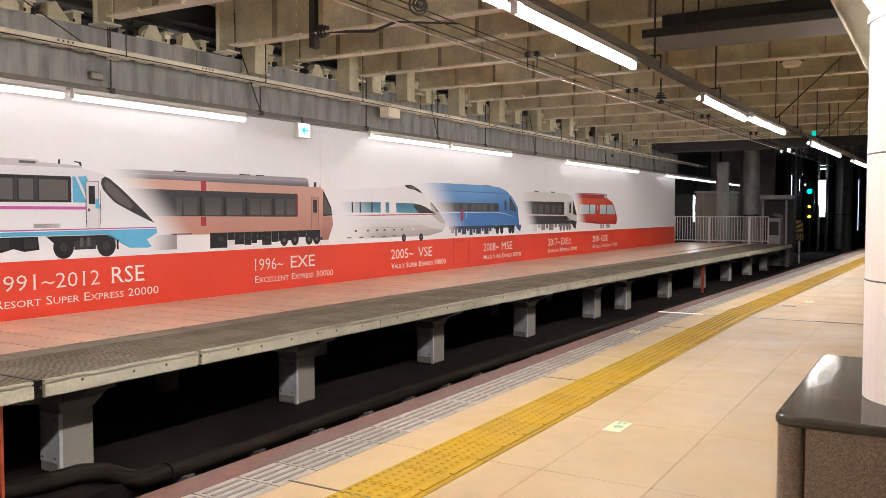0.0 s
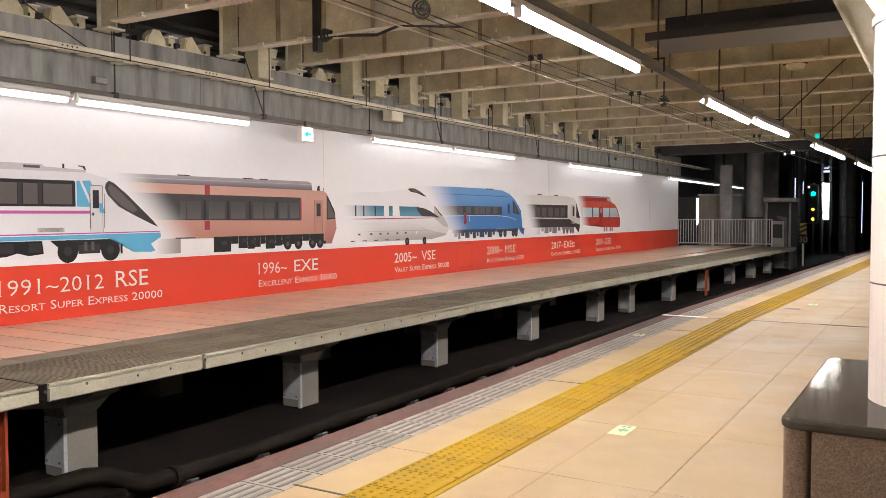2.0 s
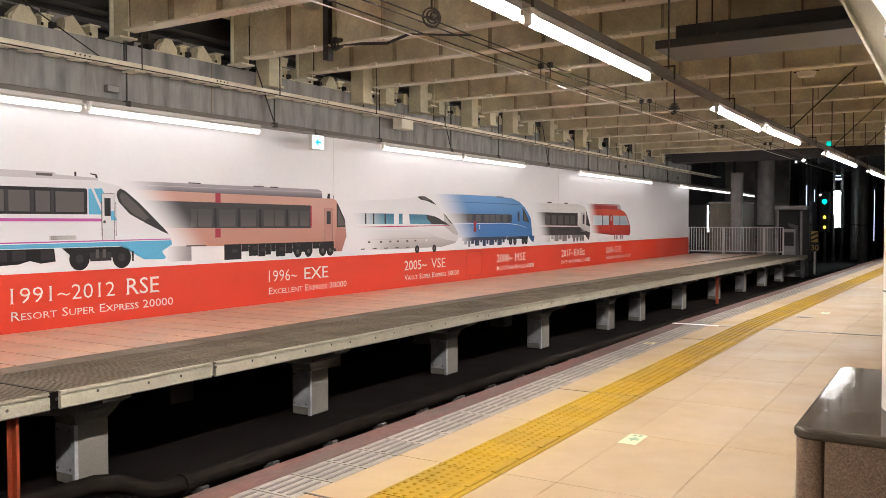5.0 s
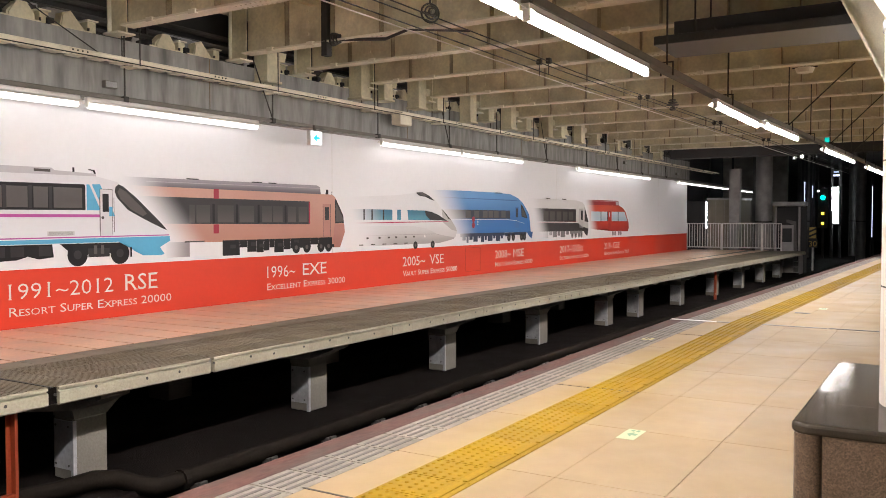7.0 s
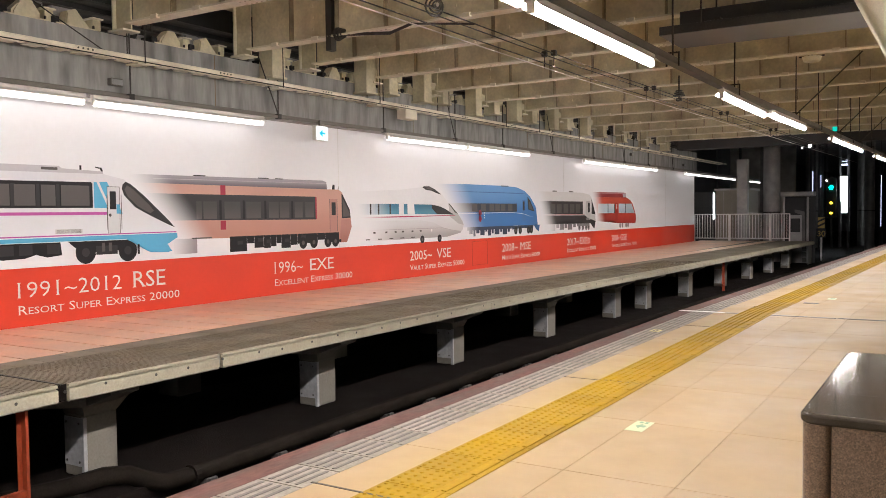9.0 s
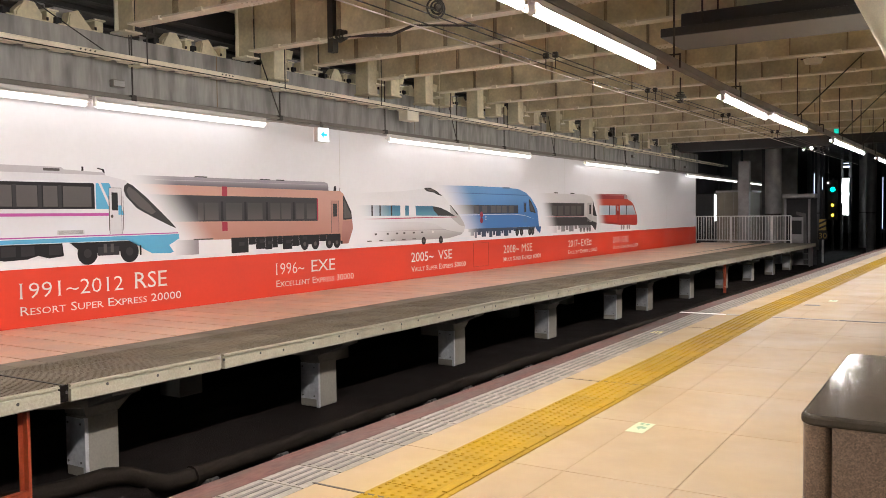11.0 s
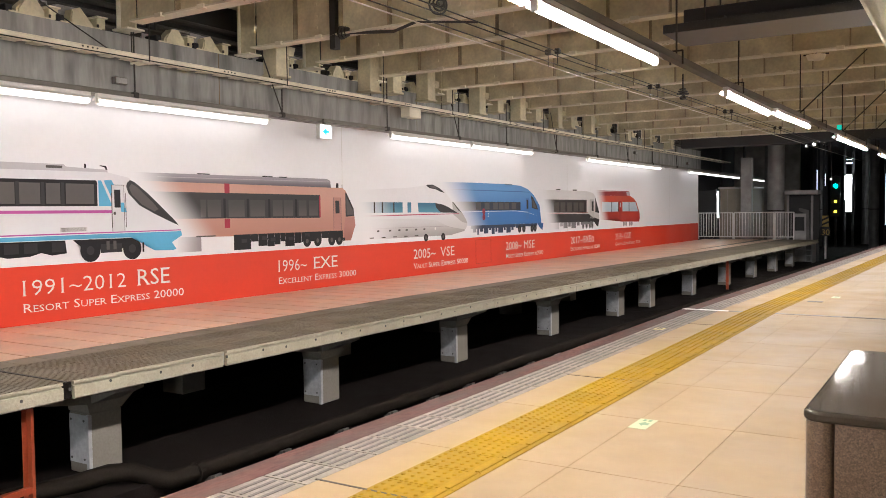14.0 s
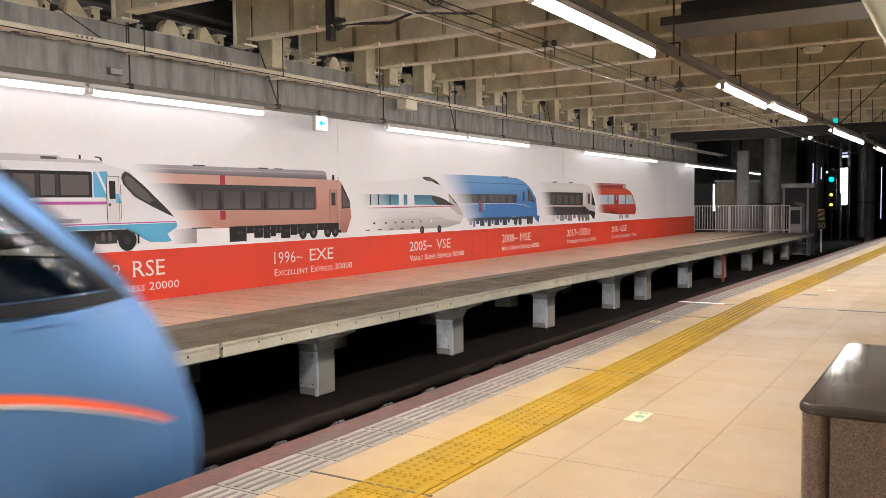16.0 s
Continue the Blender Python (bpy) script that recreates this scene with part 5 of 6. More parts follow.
flat("lower_band", [(21.4, 1.27), (24.64, 1.25), (24.9, 1.16), (25.52, 1.06), (25.42, 0.83), (25.3, 0.86), (25.1, 0.99), (21.4, 1.02)], print_ink("ink_black_low", (0.052, 0.048, 0.05), **FADE), P, 1)
flat("line", quad(21.5, 24.6, 1.275, 1.29), print_ink("ink_exa_line", (0.45, 0.12, 0.12), **FADE), P, 2)
flat("door", quad(24.72, 25.08, 1.1, 1.70), print_ink("ink_exa_door", (0.47, 0.455, 0.45)), P, 1)
flat("door_window", quad(24.88, 25.03, 1.34, 1.64), M_INKGLASS, P, 2)
flat("face", [(25.18, 1.77), (25.26, 1.66), (25.52, 1.27), (25.18, 1.30)], M_INKGLASS, P, 2)
UND = print_ink("ink_under", (0.22, 0.21, 0.22), (21.9, 23.0))
for a, w, z in ((22.0, 0.38, 0.82), (22.45, 0.2, 0.9), (22.7, 0.3, 0.84), (23.05, 0.18, 0.88), (23.28, 0.34, 0.83), (23.7, 0.2, 0.9), (24.0, 1.0, 0.92)):
    flat("underframe", quad(a, a + w, z, 1.015), UND, P, 1)
for y in (24.18, 24.45, 24.72, 24.92):
    flat("wheel", disc(y, 0.885, 0.095), UND, P, 2)
    flat("hub", disc(y, 0.885, 0.04), M_INKPANE, P, 3)
for a in (22.2, 23.4):
    flat("roof_box", quad(a, a + 0.3, 1.955, 1.985), M_INKPANE, P, 1)

# red express
BASE = 0
P = picture("printed picture of a red express train")
FADE = dict(fade=(25.35, 26.3), slant=0.45)
REDT = print_ink("ink_train_red", (0.56, 0.085, 0.05), low=(0.95, 1.7, (0.47, 0.045, 0.035)), **FADE)
flat("roof", [(24.9, 1.99), (28.15, 2.01), (28.35, 1.99), (28.42, 1.84), (25.2, 1.83)], print_ink("ink_roof_red", (0.33, 0.045, 0.05), **FADE), P, 3)
flat("roof_line", [(25.1, 1.965), (28.3, 1.985), (28.32, 1.972), (25.1, 1.95)], print_ink("ink_roof_pale", (0.55, 0.40, 0.40), **FADE), P, 4)
flat("roof_window", [(28.05, 1.98), (28.33, 1.98), (28.4, 1.85), (28.1, 1.85)], print_ink("ink_front_glass", (0.42, 0.42, 0.46)), P, 4)
flat("body", [(25.3, 1.83), (28.45, 1.84), (28.85, 1.75), (29.1, 1.62), (29.42, 1.25), (29.45, 1.05), (29.36, 0.93), (27.55, 0.96), (27.4, 1.04), (25.6, 1.06)], REDT, P, 3)
PALE = print_ink("ink_pale_glass", (0.45, 0.55, 0.62), low=(1.3, 1.62, (0.36, 0.47, 0.55)))
flat("window", quad(25.75, 26.62, 1.305, 1.62), print_ink("ink_pale_glass_faded", (0.42, 0.53, 0.60), **FADE), P, 4)
flat("window", quad(26.66, 27.24, 1.305, 1.62), PALE, P, 4)
flat("window", quad(27.66, 28.3, 1.305, 1.625), PALE, P, 4)
flat("window", [(28.34, 1.625), (28.98, 1.63), (29.3, 1.3), (28.34, 1.305)], PALE, P, 4)
for a in (26.61, 27.23, 28.29):
    flat("pillar", quad(a, a + 0.06, 1.30, 1.625), M_INKGLASS, P, 5)
flat("door", quad(27.34, 27.56, 1.03, 1.66), print_ink("ink_door_red", (0.42, 0.04, 0.03)), P, 4)
flat("door_window", quad(27.41, 27.49, 1.45, 1.6), PALE, P, 5)
UNR = print_ink("ink_under_red_train", (0.30, 0.27, 0.28), (25.8, 27.0))
for y in (27.8, 28.02, 28.4, 28.6):
    flat("wheel", disc(y, 0.88, 0.085), UNR, P, 4)

# captions
INK = M_INKW
for big, y, w, second, w2, title, ty, tw, th in (
        ("1991~2012", 6.09, 1.52, "Resort Super Express 20000", 2.54, "RSE", 7.81, 0.56, 0.235),
        ("1996~", 10.7, 0.72, "Excellent Express 30000", 2.15, "EXE", 11.62, 0.67, 0.215),
        ("2005~", 14.85, 0.88, "Vault Super Express 50000", 2.30, "VSE", 15.93, 0.6, 0.215),
        ("2008~", 19.08, 0.88, "Multi Super Express 60000", 2.23, "MSE", 20.12, 0.64, 0.21),
        ("2017~", 23.23, 0.9, "Excellent Express \u03b1 30000", 2.31, "EXE\u03b1", 24.22, 0.84, 0.21),
        ("2018~", 26.97, 0.76, "Graceful Super Express 70000", 2.53, "GSE", 27.82, 0.66, 0.21)):
    cap = root("caption", pose(0, 0, 0), "white lettering under a train picture on the red band", "lettering", "captions on the wall")
    lettering(big, y, 0.365, 0.205, w, INK, cap, WX + 0.0065, weight=-0.008 if y < 12 else 0.004)
    lettering(second, y, 0.155, 0.115, w2, INK, cap, WX + 0.0065, small=True, weight=-0.003 if y < 12 else 0.006)
    lettering(title, ty, 0.365, th, tw, INK, cap, WX + 0.0065, weight=0.0)
bm = bmesh.new()
for a, b, c, d in ((17.53, 18.29, 0.675, 0.68), (17.53, 18.29, 0.10, 0.105), (17.53, 17.54, 0.105, 0.675), (18.28, 18.29, 0.105, 0.675)):
    box(bm, WX + 0.0042, WX + 0.0062, a, b, c, d)
tagged(part("access_hatch", bm, mat("dark_red_line", (0.25, 0.02, 0.015), 0.5)), "thin outline of an access hatch in the red band", "hatch")
bm = bmesh.new()
for y in (2.0, 12.48, 23.0, 33.0):
    box(bm, WX - 0.001, WX + 0.0012, y - 0.008, y + 0.008, 0.74, 3.02)
part("wall_seam", bm, mat("seam_grey", (0.70, 0.69, 0.67), 0.6), wall)


# ---- the arriving train ----
NOSE = [(-0.95, -0.52, 1.10), (-0.80, -0.34, 1.20), (-0.58, -0.16, 1.29), (-0.40, -0.07, 1.335), (-0.2, -0.01, 1.37), (0.1, -0.01, 1.395), (0.33, -0.08, 1.40), (0.55, -0.17, 1.395),
        (0.75, -0.30, 1.385), (0.95, -0.46, 1.375), (1.1, -0.61, 1.36), (1.25, -0.78, 1.34), (1.46, -1.03, 1.31), (1.65, -1.28, 1.27), (1.85, -1.6, 1.21),
        (2.05, -1.97, 1.13), (2.25, -2.45, 0.98), (2.38, -2.9, 0.80), (2.46, -3.4, 0.5), (2.48, -3.9, 0.2)]
DEPTH = 1.25


def nose_at(z):
    """The nose's reach and half width at a height, on a smooth curve through the outline."""
    k = max(0, min(len(NOSE) - 2, sum(1 for row in NOSE if row[0] <= z) - 1))
    a, b, c, d = (NOSE[max(0, min(len(NOSE) - 1, k + i))] for i in (-1, 0, 1, 2))
    t = max(0.0, min(1.0, (z - b[0]) / (c[0] - b[0])))
    out = []
    for i in (1, 2):
        m0 = (c[i] - a[i]) / (c[0] - a[0]) * (c[0] - b[0])
        m1 = (d[i] - b[i]) / (d[0] - b[0]) * (c[0] - b[0])
        out.append((2 * t ** 3 - 3 * t * t + 1) * b[i] + (t ** 3 - 2 * t * t + t) * m0 + (3 * t * t - 2 * t ** 3) * c[i] + (t ** 3 - t * t) * m1)
    return tuple(out)


def side_x(y, z):
    f, w = nose_at(z)
    d = DEPTH * w / 1.4
    u = max(0.0, min(0.995, (y - (f - d)) / d))
    return w * (1 - u ** 2.2) ** (1 / 2.2)


def skin(bm, ylo, yhi, zlo, zhi, off, ny=14, nz=8, side=1):
    """A patch that lies on the train's side; ylo and yhi are functions of z."""
    g = []
    for j in range(nz + 1):
        row = []
        for i in range(ny + 1):
            v = j / nz
            y = ylo(v) + (yhi(v) - ylo(v)) * i / ny
            z = zlo(i / ny) + (zhi(i / ny) - zlo(i / ny)) * v
            row.append(bm.verts.new((side * (side_x(y, z) + off), y, z)))
        g.append(row)
    for j in range(nz):
        for i in range(ny):
            bm.faces.new((g[j][i], g[j][i + 1], g[j + 1][i + 1], g[j + 1][i]))
    return bm


M_TRAIN = mat("blue_train_paint", (0.053, 0.132, 0.268), 0.5, vary=0.03, scale=0.8, spec=0.35)
M_TRAINLOW = mat("blue_train_skirt", (0.05, 0.12, 0.26), 0.35, vary=0.04, coat=0.3)
M_FRAMEBLACK = mat("black_window_frame", (0.009, 0.009, 0.010), 0.6, vary=0.05, spec=0.05)
M_GLASS = mat("dark_tinted_glass", (0.010, 0.011, 0.012), 0.05, vary=0.0, spec=0.045)
M_VERM = mat("vermilion_stripe", (0.80, 0.105, 0.02), 0.35, vary=0.03)
M_TSTRIPE = mat("white_stripe", (0.78, 0.78, 0.80), 0.35, vary=0.03)
M_HEAD = glow("headlight", (0.93, 0.97, 1.0), HEADLIGHT)
M_CLEAR = bpy.data.materials.new("tinted_clear_glass")
M_CLEAR.use_nodes = True
nt = M_CLEAR.node_tree
nt.nodes.clear()
out, mx, tr, gl = (nt.nodes.new("ShaderNode" + k) for k in ("OutputMaterial", "MixShader", "BsdfTransparent", "BsdfGlossy"))
tr.inputs[0].default_value = (0.42, 0.45, 0.44, 1)
gl.inputs["Roughness"].default_value = 0.03
mx.inputs[0].default_value = 0.02
nt.links.new(tr.outputs[0], mx.inputs[1])
nt.links.new(gl.outputs[0], mx.inputs[2])
nt.links.new(mx.outputs[0], out.inputs[0])

train = root("express_train", pose(TX, -132, 0), "blue express train with a vermilion stripe and sloped nose", "train")
WIN_LOW, WIN_HIGH = 0.915, 1.72


def win_front(z):
    """The slanted front edge of the cab window at a height."""
    return -0.90 - 1.18 * (z - WIN_LOW) / (WIN_HIGH - WIN_LOW)


def in_window(co, margin):
    return WIN_LOW + margin < co.z < WIN_HIGH - margin and -3.55 + margin < co.y < win_front(co.z) - margin * 1.6 and abs(co.x) > 0.3


LAMP_X, LAMP_Z = 0.5, -0.12
bm = bmesh.new()
rings = []
NSEG = 64
LEVELS = [-0.95 + 3.43 * i / 84 for i in range(85)]
for z in LEVELS:
    f, w = nose_at(z)
    d = DEPTH * w / 1.4
    back = f - d
    side_ys = [-20.0, -10.0, -5.0] + [-5.0 + (back + 5.0) * k / 24 for k in range(3, 24)]
    ring = [bm.verts.new((w, y, z)) for y in side_ys]
    for i in range(NSEG + 1):
        a = math.pi * i / NSEG
        c, q = math.cos(a), math.sin(a)
        ring.append(bm.verts.new((w * math.copysign(abs(c) ** (2 / 2.2), c), back + d * abs(q) ** (2 / 2.2), z)))
    ring += [bm.verts.new((-w, y, z)) for y in reversed(side_ys)]
    rings.append(ring)
for a, b in zip(rings, rings[1:]):
    for i in range(len(a) - 1):
        four = (a[i], a[i + 1], b[i + 1], b[i])
        if all(in_window(v.co, 0.035) for v in four):
            continue
        if i > 0 and all(abs(v.co.z - 1.475) < 0.46 for v in four) and all(44.5 < 180 * (k - len(side_ys)) / NSEG < 135.5 for k in (i, i + 1)):
            continue
        mid = sum((v.co for v in four), Vector()) / 4
        if mid.y > -0.5 and abs(abs(mid.x) - LAMP_X) < 0.085 and abs(mid.z - LAMP_Z) < 0.085:
            continue
        bm.faces.new(four)
    bm.faces.new((a[-1], a[0], b[0], b[-1]))
bm.faces.new(rings[0])
bm.faces.new(rings[-1])
part("body", bm, M_TRAIN, train, smooth=True)


def front(a0, a1, z0, z1, off, na=24, nz=12):
    """A patch on the rounded front, between two angles and two heights."""
    bm = bmesh.new()
    grid = []
    for j in range(nz + 1):
        z = z0 + (z1 - z0) * j / nz
        f, w = nose_at(z)
        d = DEPTH * w / 1.4
        row = []
        for i in range(na + 1):
            a = radians(a0 + (a1 - a0) * i / na)
            c, q = math.cos(a), math.sin(a)
            row.append(bm.verts.new(((w + off) * math.copysign(abs(c) ** (2 / 2.2), c), f - d + (d + off) * abs(q) ** (2 / 2.2), z + off * 0.5)))
        grid.append(row)
    for j in range(nz):
        for i in range(na):
            bm.faces.new((grid[j][i], grid[j][i + 1], grid[j + 1][i + 1], grid[j + 1][i]))
    return bm


screen = part("windscreen", front(44, 136, 1.0, 1.95, 0.004), M_CLEAR, train, "tinted see-through windscreen", smooth=True)
for a0, a1, z0, z1 in ((40, 140, 0.95, 1.06), (40, 140, 1.90, 2.0), (40, 49, 0.97, 1.98), (131, 140, 0.97, 1.98)):
    part("screen_frame", front(a0, a1, z0, z1, 0.009), M_FRAMEBLACK, screen, "black rubber frame", smooth=True)
# cab interior behind the clear windows
part("cab_floor", B(-1.2, 1.2, -4.4, -1.2, 0.72, 0.76), M_FRAMEBLACK, train)
part("cab_bulkhead", B(-1.05, 1.05, -3.75, -3.70, 0.76, 1.95), M_FRAMEBLACK, train)
part("driver_seat", B(-0.3, 0.25, -2.75, -2.3, 0.76, 1.35, 0.08), M_FRAMEBLACK, train)
for s in (1, -1):
    span = lambda v: WIN_LOW + (WIN_HIGH - WIN_LOW) * v
    pane = skin(bmesh.new(), lambda v: -3.55, lambda v: win_front(span(v)), lambda u: WIN_LOW, lambda u: WIN_HIGH, 0.004, 30, 16, side=s)
    cab = part("cab_window", pane, M_CLEAR, train, "tinted see-through side cab window", smooth=True)
    edge = 0.075
    part("window_frame", skin(bmesh.new(), lambda v: -3.6, lambda v: win_front(WIN_LOW + v * edge) + 0.03, lambda u: WIN_LOW - 0.01, lambda u: WIN_LOW + edge * 0.6, 0.008, 40, 3, side=s), M_FRAMEBLACK, cab, "black rubber window frame", smooth=True)
    part("window_frame", skin(bmesh.new(), lambda v: win_front(span(v)) - 0.13, lambda v: win_front(span(v)) + 0.03, lambda u: WIN_LOW - 0.01, lambda u: WIN_HIGH + 0.02, 0.010, 6, 24, side=s), M_FRAMEBLACK, cab, smooth=True)
    part("window_frame", skin(bmesh.new(), lambda v: -3.6, lambda v: win_front(WIN_HIGH) + 0.02, lambda u: WIN_HIGH - edge, lambda u: WIN_HIGH + 0.03, 0.009, 24, 3, side=s), M_FRAMEBLACK, cab, smooth=True)
    part("window_frame", skin(bmesh.new(), lambda v: -3.62, lambda v: -3.47, lambda u: WIN_LOW - 0.02, lambda u: WIN_HIGH + 0.02, 0.009, 3, 8, side=s), M_FRAMEBLACK, cab, smooth=True)
    part("window_pillar", skin(bmesh.new(), lambda v: -1.95 - 0.95 * v, lambda v: -1.78 - 0.95 * v, lambda u: WIN_LOW, lambda u: WIN_HIGH, 0.007, 4, 12, side=s), M_FRAMEBLACK, cab, "slanted black pillar", smooth=True)
    bm = skin(bmesh.new(), lambda v: -3.7, lambda v: -0.86, lambda u: 0.848, lambda u: 0.856, 0.004, 24, 1, side=s)
    part("window_crease", bm, M_TRAINLOW, train, smooth=True)
    zs = lambda u: 0.59 - 0.37 * max(0.0, (18.72 * u - 17.4) / 1.38) ** 1.7
    bm = skin(bmesh.new(), lambda v: -19.5, lambda v: -0.78, lambda u: zs(u), lambda u: zs(u) + 0.06 * (1 - 0.62 * u ** 12), 0.005, 160, 1, side=s)
    part("stripe", bm, M_VERM, train, "vermilion stripe", smooth=True)
    bm = skin(bmesh.new(), lambda v: -19.5, lambda v: -0.80, lambda u: zs(u) - 0.02 * (1 - 0.8 * u ** 14), lambda u: zs(u) - 0.001, 0.005, 160, 1, side=s)
    part("stripe_line", bm, M_TSTRIPE, train, "thin white line", smooth=True)
    for k in range(6):
        y0 = -6.2 - k * 2.15
        bm = skin(bmesh.new(), lambda v: y0 - 1.7, lambda v: y0, lambda u: 0.95, lambda u: 1.62, 0.006, 2, 2, side=s)
        part("side_window", bm, M_GLASS, train, smooth=True)
    bm = skin(bmesh.new(), lambda v: -3.0, lambda v: -0.25 - 0.1 * (1 - v), lambda u: -0.60 + 0.0 * u, lambda u: -0.585, 0.012, 24, 1, side=s)
    part("lip", bm, M_TRAINLOW, train, "lower lip of the nose", smooth=True)
    # headlight: a lens deep in a black tube, so that it throws a narrow beam along the track
    aim = Matrix.Translation((s * LAMP_X, 0, LAMP_Z)) @ pose(0, 0, 0, -5, 0, -3 * s)
    lamp = part("headlight", Rod((0, -0.46, 0), (0, -0.44, 0), 0.07, 20), M_HEAD, train, "lit headlight", at=aim)
    bm = bmesh.new()
    circles = []
    for r, y in ((0.078, -0.47), (0.078, -0.035), (0.20, -0.04), (0.20, -0.06), (0.09, -0.06), (0.09, -0.48), (0.0005, -0.48)):
        circles.append([bm.verts.new((r * math.cos(k * math.pi / 12), y, r * math.sin(k * math.pi / 12))) for k in range(24)])
    for a, b in zip(circles, circles[1:]):
        for k in range(24):
            bm.faces.new((a[k], a[(k + 1) % 24], b[(k + 1) % 24], b[k]))
    part("lamp_tube", bm, M_FRAMEBLACK, lamp, "black lamp tube")
for yb in (-3.6, -16.2):
    for dy in (-1.0, 1.0):
        for s in (-0.534, 0.534):
            part("wheel", Rod((s - 0.06, yb + dy, -0.70), (s + 0.06, yb + dy, -0.70), 0.41, 24), M_ROD, train)
    part("bogie", B(-0.9, 0.9, yb - 1.5, yb + 1.5, -0.93, -0.6, 0.05), M_ROD, train)

# ---- floor pieces ----
def placed(x, y, z=0.0):
    """A pose on the track side, turned with the bend."""
    return pose(x + bend(y), y, z, 0, 0, TURN if y >= KINK else 0)


def tile(name, w, l, material, t=0.012, g=0.0012, ribs=None, rib_mat=None):
    bm = bmesh.new()
    box(bm, g, w - g, 2 * g, l - 2 * g, -t, 0.0)
    top = [f for f in bm.faces if all(abs(v.co.z) < 1e-6 for v in f.verts)]
    es = list({e for f in top for e in f.edges})
    bmesh.ops.bevel(bm, geom=es, offset=0.001, segments=1, affect="EDGES")
    return finish(name, bm, material)


# near platform, cream tiles
COLS = [1.2, 1.515, 2.11, 2.71, 3.31, 3.91, 4.51]
ROW0, ROWL = 4.08, 1.19
for a, b in zip(COLS, COLS[1:]):
    me = tile("floor_tile", b - a, ROWL, M_FLOOR)
    for k in range(-3, 27):
        y = ROW0 + k * ROWL
        piece("floor_tile", me, floor, placed(a, y))
me = tile("floor_tile", 0.3, ROWL, M_FLOOR)
for k in range(-3, 27):
    piece("floor_tile", me, floor, placed(0.5, ROW0 + k * ROWL))
bm = bmesh.new()
for k in range(-15, 27):
    for i in range(9):
        y = ROW0 + k * ROWL
        if k < -3 or i >= 0:
            x0 = 4.515 + i * 0.6
            box(bm, x0 + bend(y), x0 + 0.594 + bend(y), y, y + ROWL - 0.005, -0.012, 0.0)
for k in range(-15, -3):
    y = ROW0 + k * ROWL
    for i in range(6):
        box(bm, 1.2 + i * 0.55, 1.745 + i * 0.55, y, y + ROWL - 0.005, -0.012, 0.0)
ob = part("floor_tiles", bm, M_FLOOR, floor)
ob["kind"] = "stuff"
# open joint across the cream strip and the tactile blocks, and its thinner run beyond
part("open_joint", B(0.48, 1.22, 3.247, 3.262, -0.011, 0.0026), M_DARKJOINT, floor, "open dark joint across the strip")
for a, b, y in ((0.5, 0.8, 6.415), (0.5, 0.8, 9.98), (0.8, 1.2, 6.43)):
    part("open_joint", B(a, b, y - 0.004, y + 0.004, -0.011, 0.0026), M_DARKJOINT, floor)
# expansion gap
part("expansion_joint", B(0.02, 0.62, KINK - 0.12, KINK - 0.04, 0.001, 0.005), M_RAILING, floor, "bright metal expansion joint cover")
part("expansion_joint", B(0.64, 0.80, KINK - 0.12, KINK - 0.04, 0.001, 0.005), M_TRUNK, floor)
part("expansion_joint", B(1.21, 1.65, KINK - 0.11, KINK - 0.05, 0.001, 0.005), M_TRUNK, floor)
part("expansion_joint", B(1.66, 1.98, KINK - 0.11, KINK - 0.05, 0.001, 0.005), M_TRUNK, floor)
part("expansion_joint", B(2.0, 5.5, KINK - 0.11, KINK - 0.05, 0.001, 0.005), M_GREYBAR, floor, "dark metal expansion joint cover")
# grey slip tiles with bars
for a, b in ((0.202, 0.498), (0.802, 1.198)):
    part("joint_bed", sweep(bmesh.new(), rect(a, b, -0.0119, -0.009), [YB, KINK, 40]), M_DARKJOINT, floor)
GT = tile("slip_tile", 0.3, 0.3, M_GREYTILE, g=0.0025)
bm = bmesh.new()
for i in range(4):
    box(bm, 0.045 + i * 0.06, 0.067 + i * 0.06, 0.025, 0.275, -0.001, 0.003)
GB = finish("slip_bars", bm, M_GREYBAR)
for k in range(110):
    y = 1.66 + k * 0.3
    t = piece("slip_tile", GT, floor, placed(0.2, y))
    piece("slip_bars", GB, t, Matrix.Translation((0, 0, 0)))
# yellow tactile blocks with domes, and the inner line
bm = bmesh.new()
box(bm, 0.002, 0.298, 0.004, 0.2945, -0.012, 0.002)
for i in range(5):
    for j in range(5):
        r = bmesh.ops.create_cone(bm, cap_ends=True, segments=7, radius1=0.014, radius2=0.008, depth=0.006)
        bmesh.ops.translate(bm, verts=r["verts"], vec=(0.03 + i * 0.06, 0.03 + j * 0.06, 0.005))
YT = finish("tactile_block", bm, M_YELLOW)
bm = bmesh.new()
box(bm, 0.0, 0.098, 0.002, 0.298, -0.012, 0.002)
box(bm, 0.035, 0.065, 0.012, 0.288, 0.002, 0.008)
YL = finish("line_block", bm, M_YELLOW)
for k in range(115):
    y = 1.66 + k * 0.2985
    piece("tactile_block", YT, floor, placed(0.8, y))
    piece("line_block", YL, floor, placed(1.1, y))
# floor sticker
M_STICK = mat("pale_green_sticker", (0.33, 0.37, 0.205), 0.5, vary=0.04)
M_STICKG = mat("green_print", (0.10, 0.20, 0.10), 0.5)
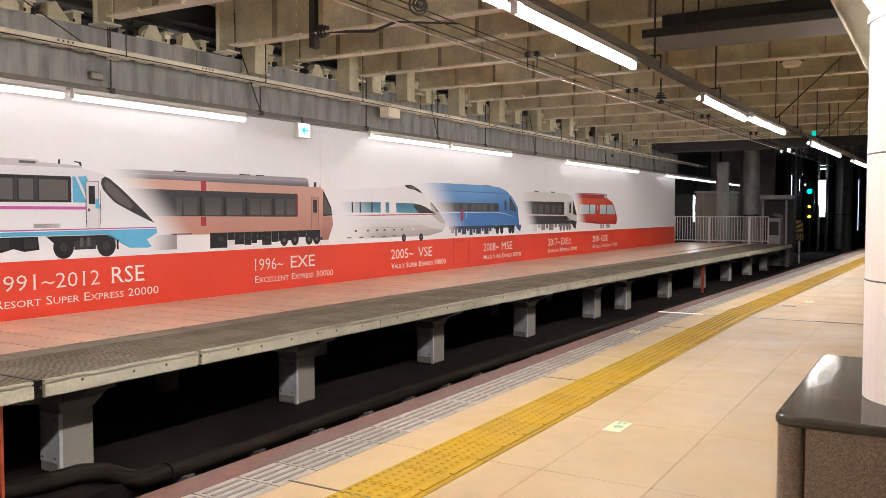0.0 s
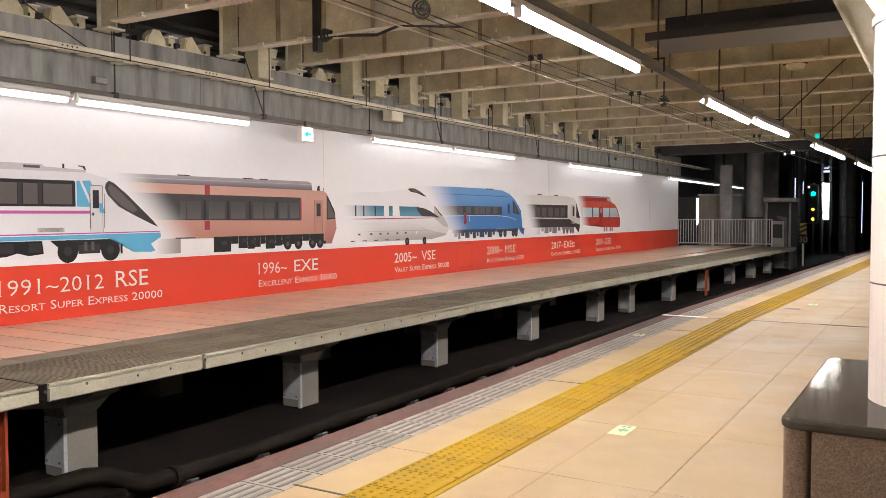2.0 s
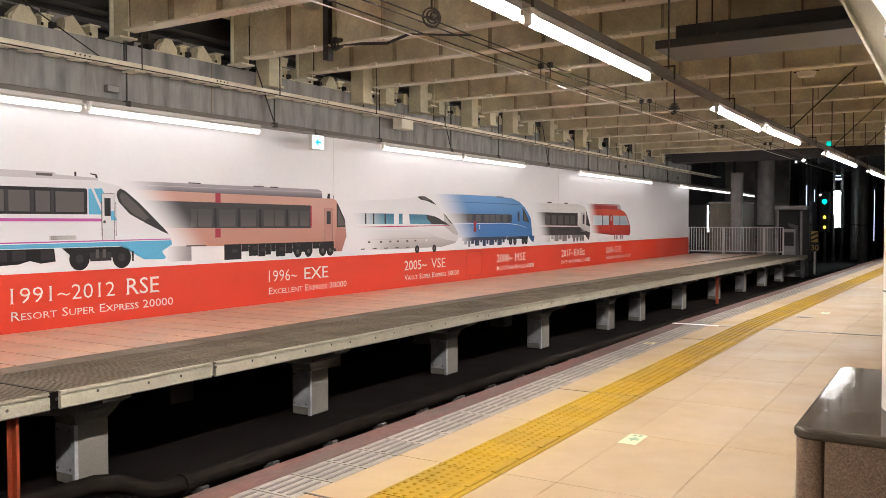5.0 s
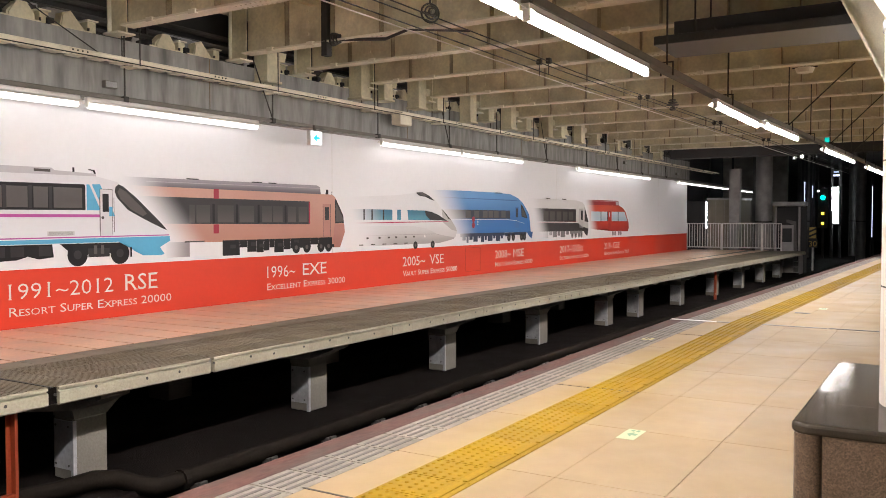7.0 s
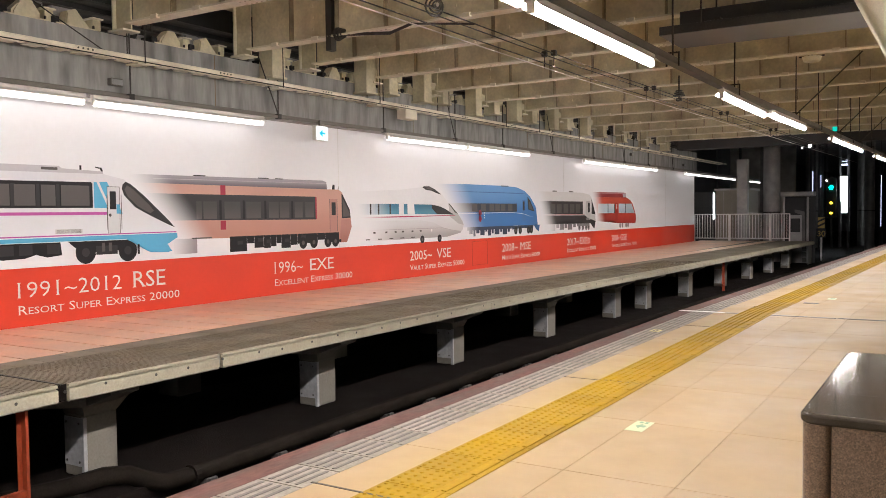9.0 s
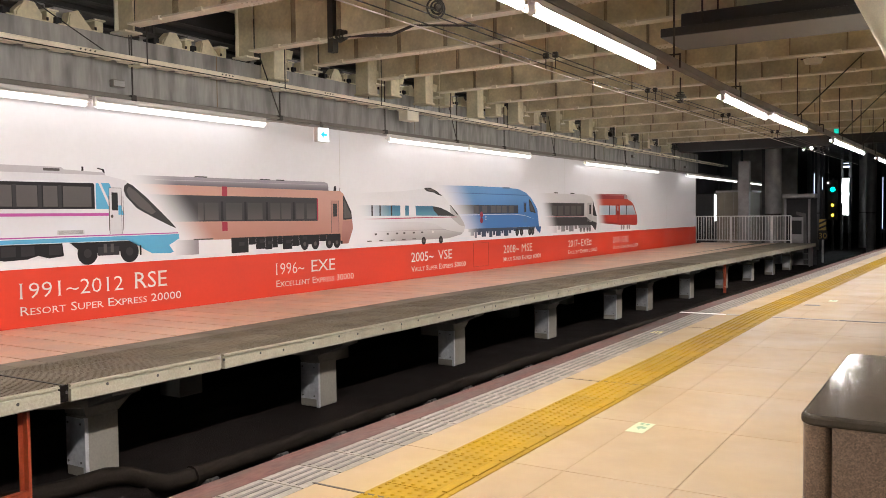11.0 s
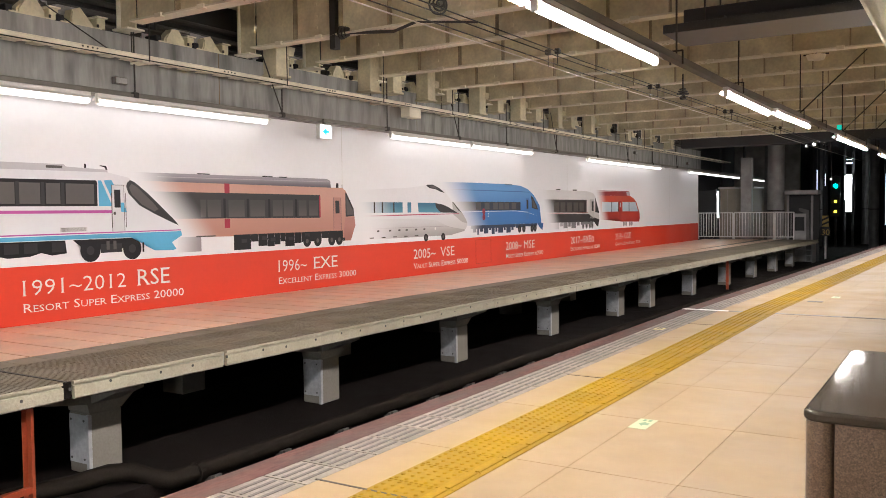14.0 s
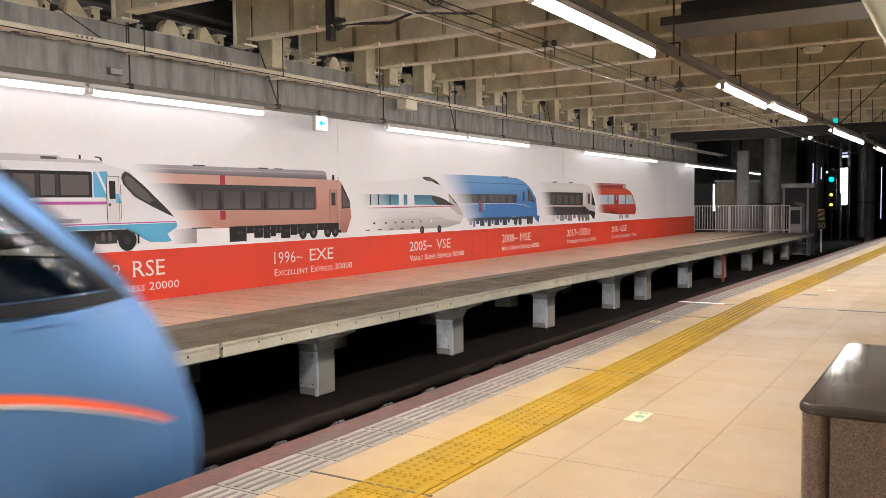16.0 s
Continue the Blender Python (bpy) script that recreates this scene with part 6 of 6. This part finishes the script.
for x, y in ((1.515, 5.02), (1.50, 13.75)):
    e = root("floor_sticker", pose(x + bend(y), y, 0.0), "pale green floor sticker with an arrow", "sticker", "floor stickers")
    part("sheet", B(0, 0.115, 0, 0.26, 0.001, 0.0025), M_STICK, e)
    bm = bmesh.new()
    vs = [bm.verts.new((px, py, 0.0032)) for px, py in ((0.03, 0.13), (0.065, 0.19), (0.065, 0.155), (0.095, 0.155), (0.095, 0.105), (0.065, 0.105), (0.065, 0.07))]
    bm.faces.new(vs)
    part("arrow", bm, M_STICKG, e)
    for k in range(2):
        part("print_bar", B(0.03 + k * 0.035, 0.05 + k * 0.035, 0.205, 0.245, 0.0026, 0.0033), M_STICKG, e)
e = root("floor_label", pose(0.29, 9.28, 0.003), "small worn yellow label on the grey slip tiles", "label")
part("sheet", B(0, 0.11, 0, 0.16, 0.001, 0.0025), mat("worn_yellow_label", (0.36, 0.30, 0.12), 0.6, vary=0.2, scale=20), e)
for k in range(2):
    part("print_bar", B(0.025 + k * 0.035, 0.045 + k * 0.035, 0.03, 0.13, 0.0026, 0.0034), M_GREYBAR, e)
e = root("floor_plate", pose(1.30 + bend(13), 13.05, 0.0), "small grey metal plate set in the floor", "floor plate")
part("plate", B(0, 0.2, 0, 0.12, 0.001, 0.004), M_BOLT, e)
part("screw", Rod((0.1, 0.06, 0.004), (0.1, 0.06, 0.006), 0.008, 8), M_ROD, e)

# the platform behind the standing point, in joined pieces
bm = bmesh.new()
for k in range(1, 53):
    box(bm, 0.201, 0.499, 1.662 - k * 0.3, 1.958 - k * 0.3, -0.012, 0.0)
ob = part("slip_tiles", bm, M_GREYTILE, floor)
ob["kind"] = "stuff"
bm = bmesh.new()
for k in range(1, 53):
    y = 1.66 - k * 0.2985
    box(bm, 0.802, 1.098, y + 0.002, y + 0.296, -0.012, 0.002)
    box(bm, 1.1, 1.198, y + 0.002, y + 0.296, -0.012, 0.002)
ob = part("tactile_blocks", bm, M_YELLOW, floor)
ob["kind"] = "stuff"
bm = bmesh.new()
for k in range(-15, -3):
    box(bm, 0.502, 0.798, ROW0 + k * ROWL, ROW0 + (k + 1) * ROWL - 0.005, -0.012, 0.0)
ob = part("cream_tiles", bm, M_FLOOR, floor)
ob["kind"] = "stuff"

# far platform: salmon tiles by the wall, olive ribbed tiles by the edge
part("joint_bed", B(-6.74, -4.46, -0.3, 38.2, -0.0119, -0.009), M_DARKJOINT, slab)
PT = tile("salmon_plank", 2.30, 0.46, M_PINK, g=0.006)
for k in range(-2, 82):
    piece("salmon_plank", PT, slab, Matrix.Translation((-6.745, 0.6 + k * 0.46, 0)))
bm = B(-6.745, -4.45, YB, -0.33, -0.012, 0)
part("salmon_floor", bm, M_PINK, slab)
bm = sweep(bmesh.new(), rect(-4.9, -4.4, -0.0125, -0.0005), [KINK, 38.5])
part("salmon_fill", bm, M_PINK, slab)
bm = bmesh.new()
box(bm, 0.003, 0.361, 0.005, 0.294, -0.012, -0.003)
for i in range(9):
    box(bm, 0.012, 0.352, 0.014 + i * 0.0315, 0.030 + i * 0.0315, -0.003, 0.001)
part("joint_bed", sweep(bmesh.new(), rect(-4.42, -3.01, -0.0119, -0.009), [YB, KINK, 38.4]), M_DARKJOINT, slab)
RT = finish("ribbed_tile", bm, M_RIB)
RP = tile("plain_tile", 0.338, 0.3, M_RIB)
for k in range(72):
    for i in range(4):
        y = 1.15 + k * 0.3
        piece("ribbed_tile" if i else "plain_tile", RT if i else RP, slab, placed(-4.425 + (i and 0.34 + (i - 1) * 0.3645), y))
bm = bmesh.new()
for k in range(72, 124):
    y = 1.15 + k * 0.3
    for i in range(4):
        x = -4.425 + i * 0.358 + bend(y)
        box(bm, x + 0.002, x + 0.356, y + 0.002, y + 0.296, -0.012, -0.001)
for k in range(1, 50):
    y = 1.15 - k * 0.3
    box(bm, -4.425, -3.0, y, y + 0.296, -0.012, -0.001)
ob = part("ribbed_tiles", bm, M_RIB, slab)
ob["kind"] = "stuff"


def motions():
    # it runs in at a steady speed and reaches the view at the very end
    walk(train, [(t, pose(TX, TIP - SPEED * (16.0 - t), 0)) for t in (0, 2, 4, 6, 8, 10, 12, 13, 14, 15, 15.5, 16.0)])


TIP, SPEED = 3.70, 8.4
motions()
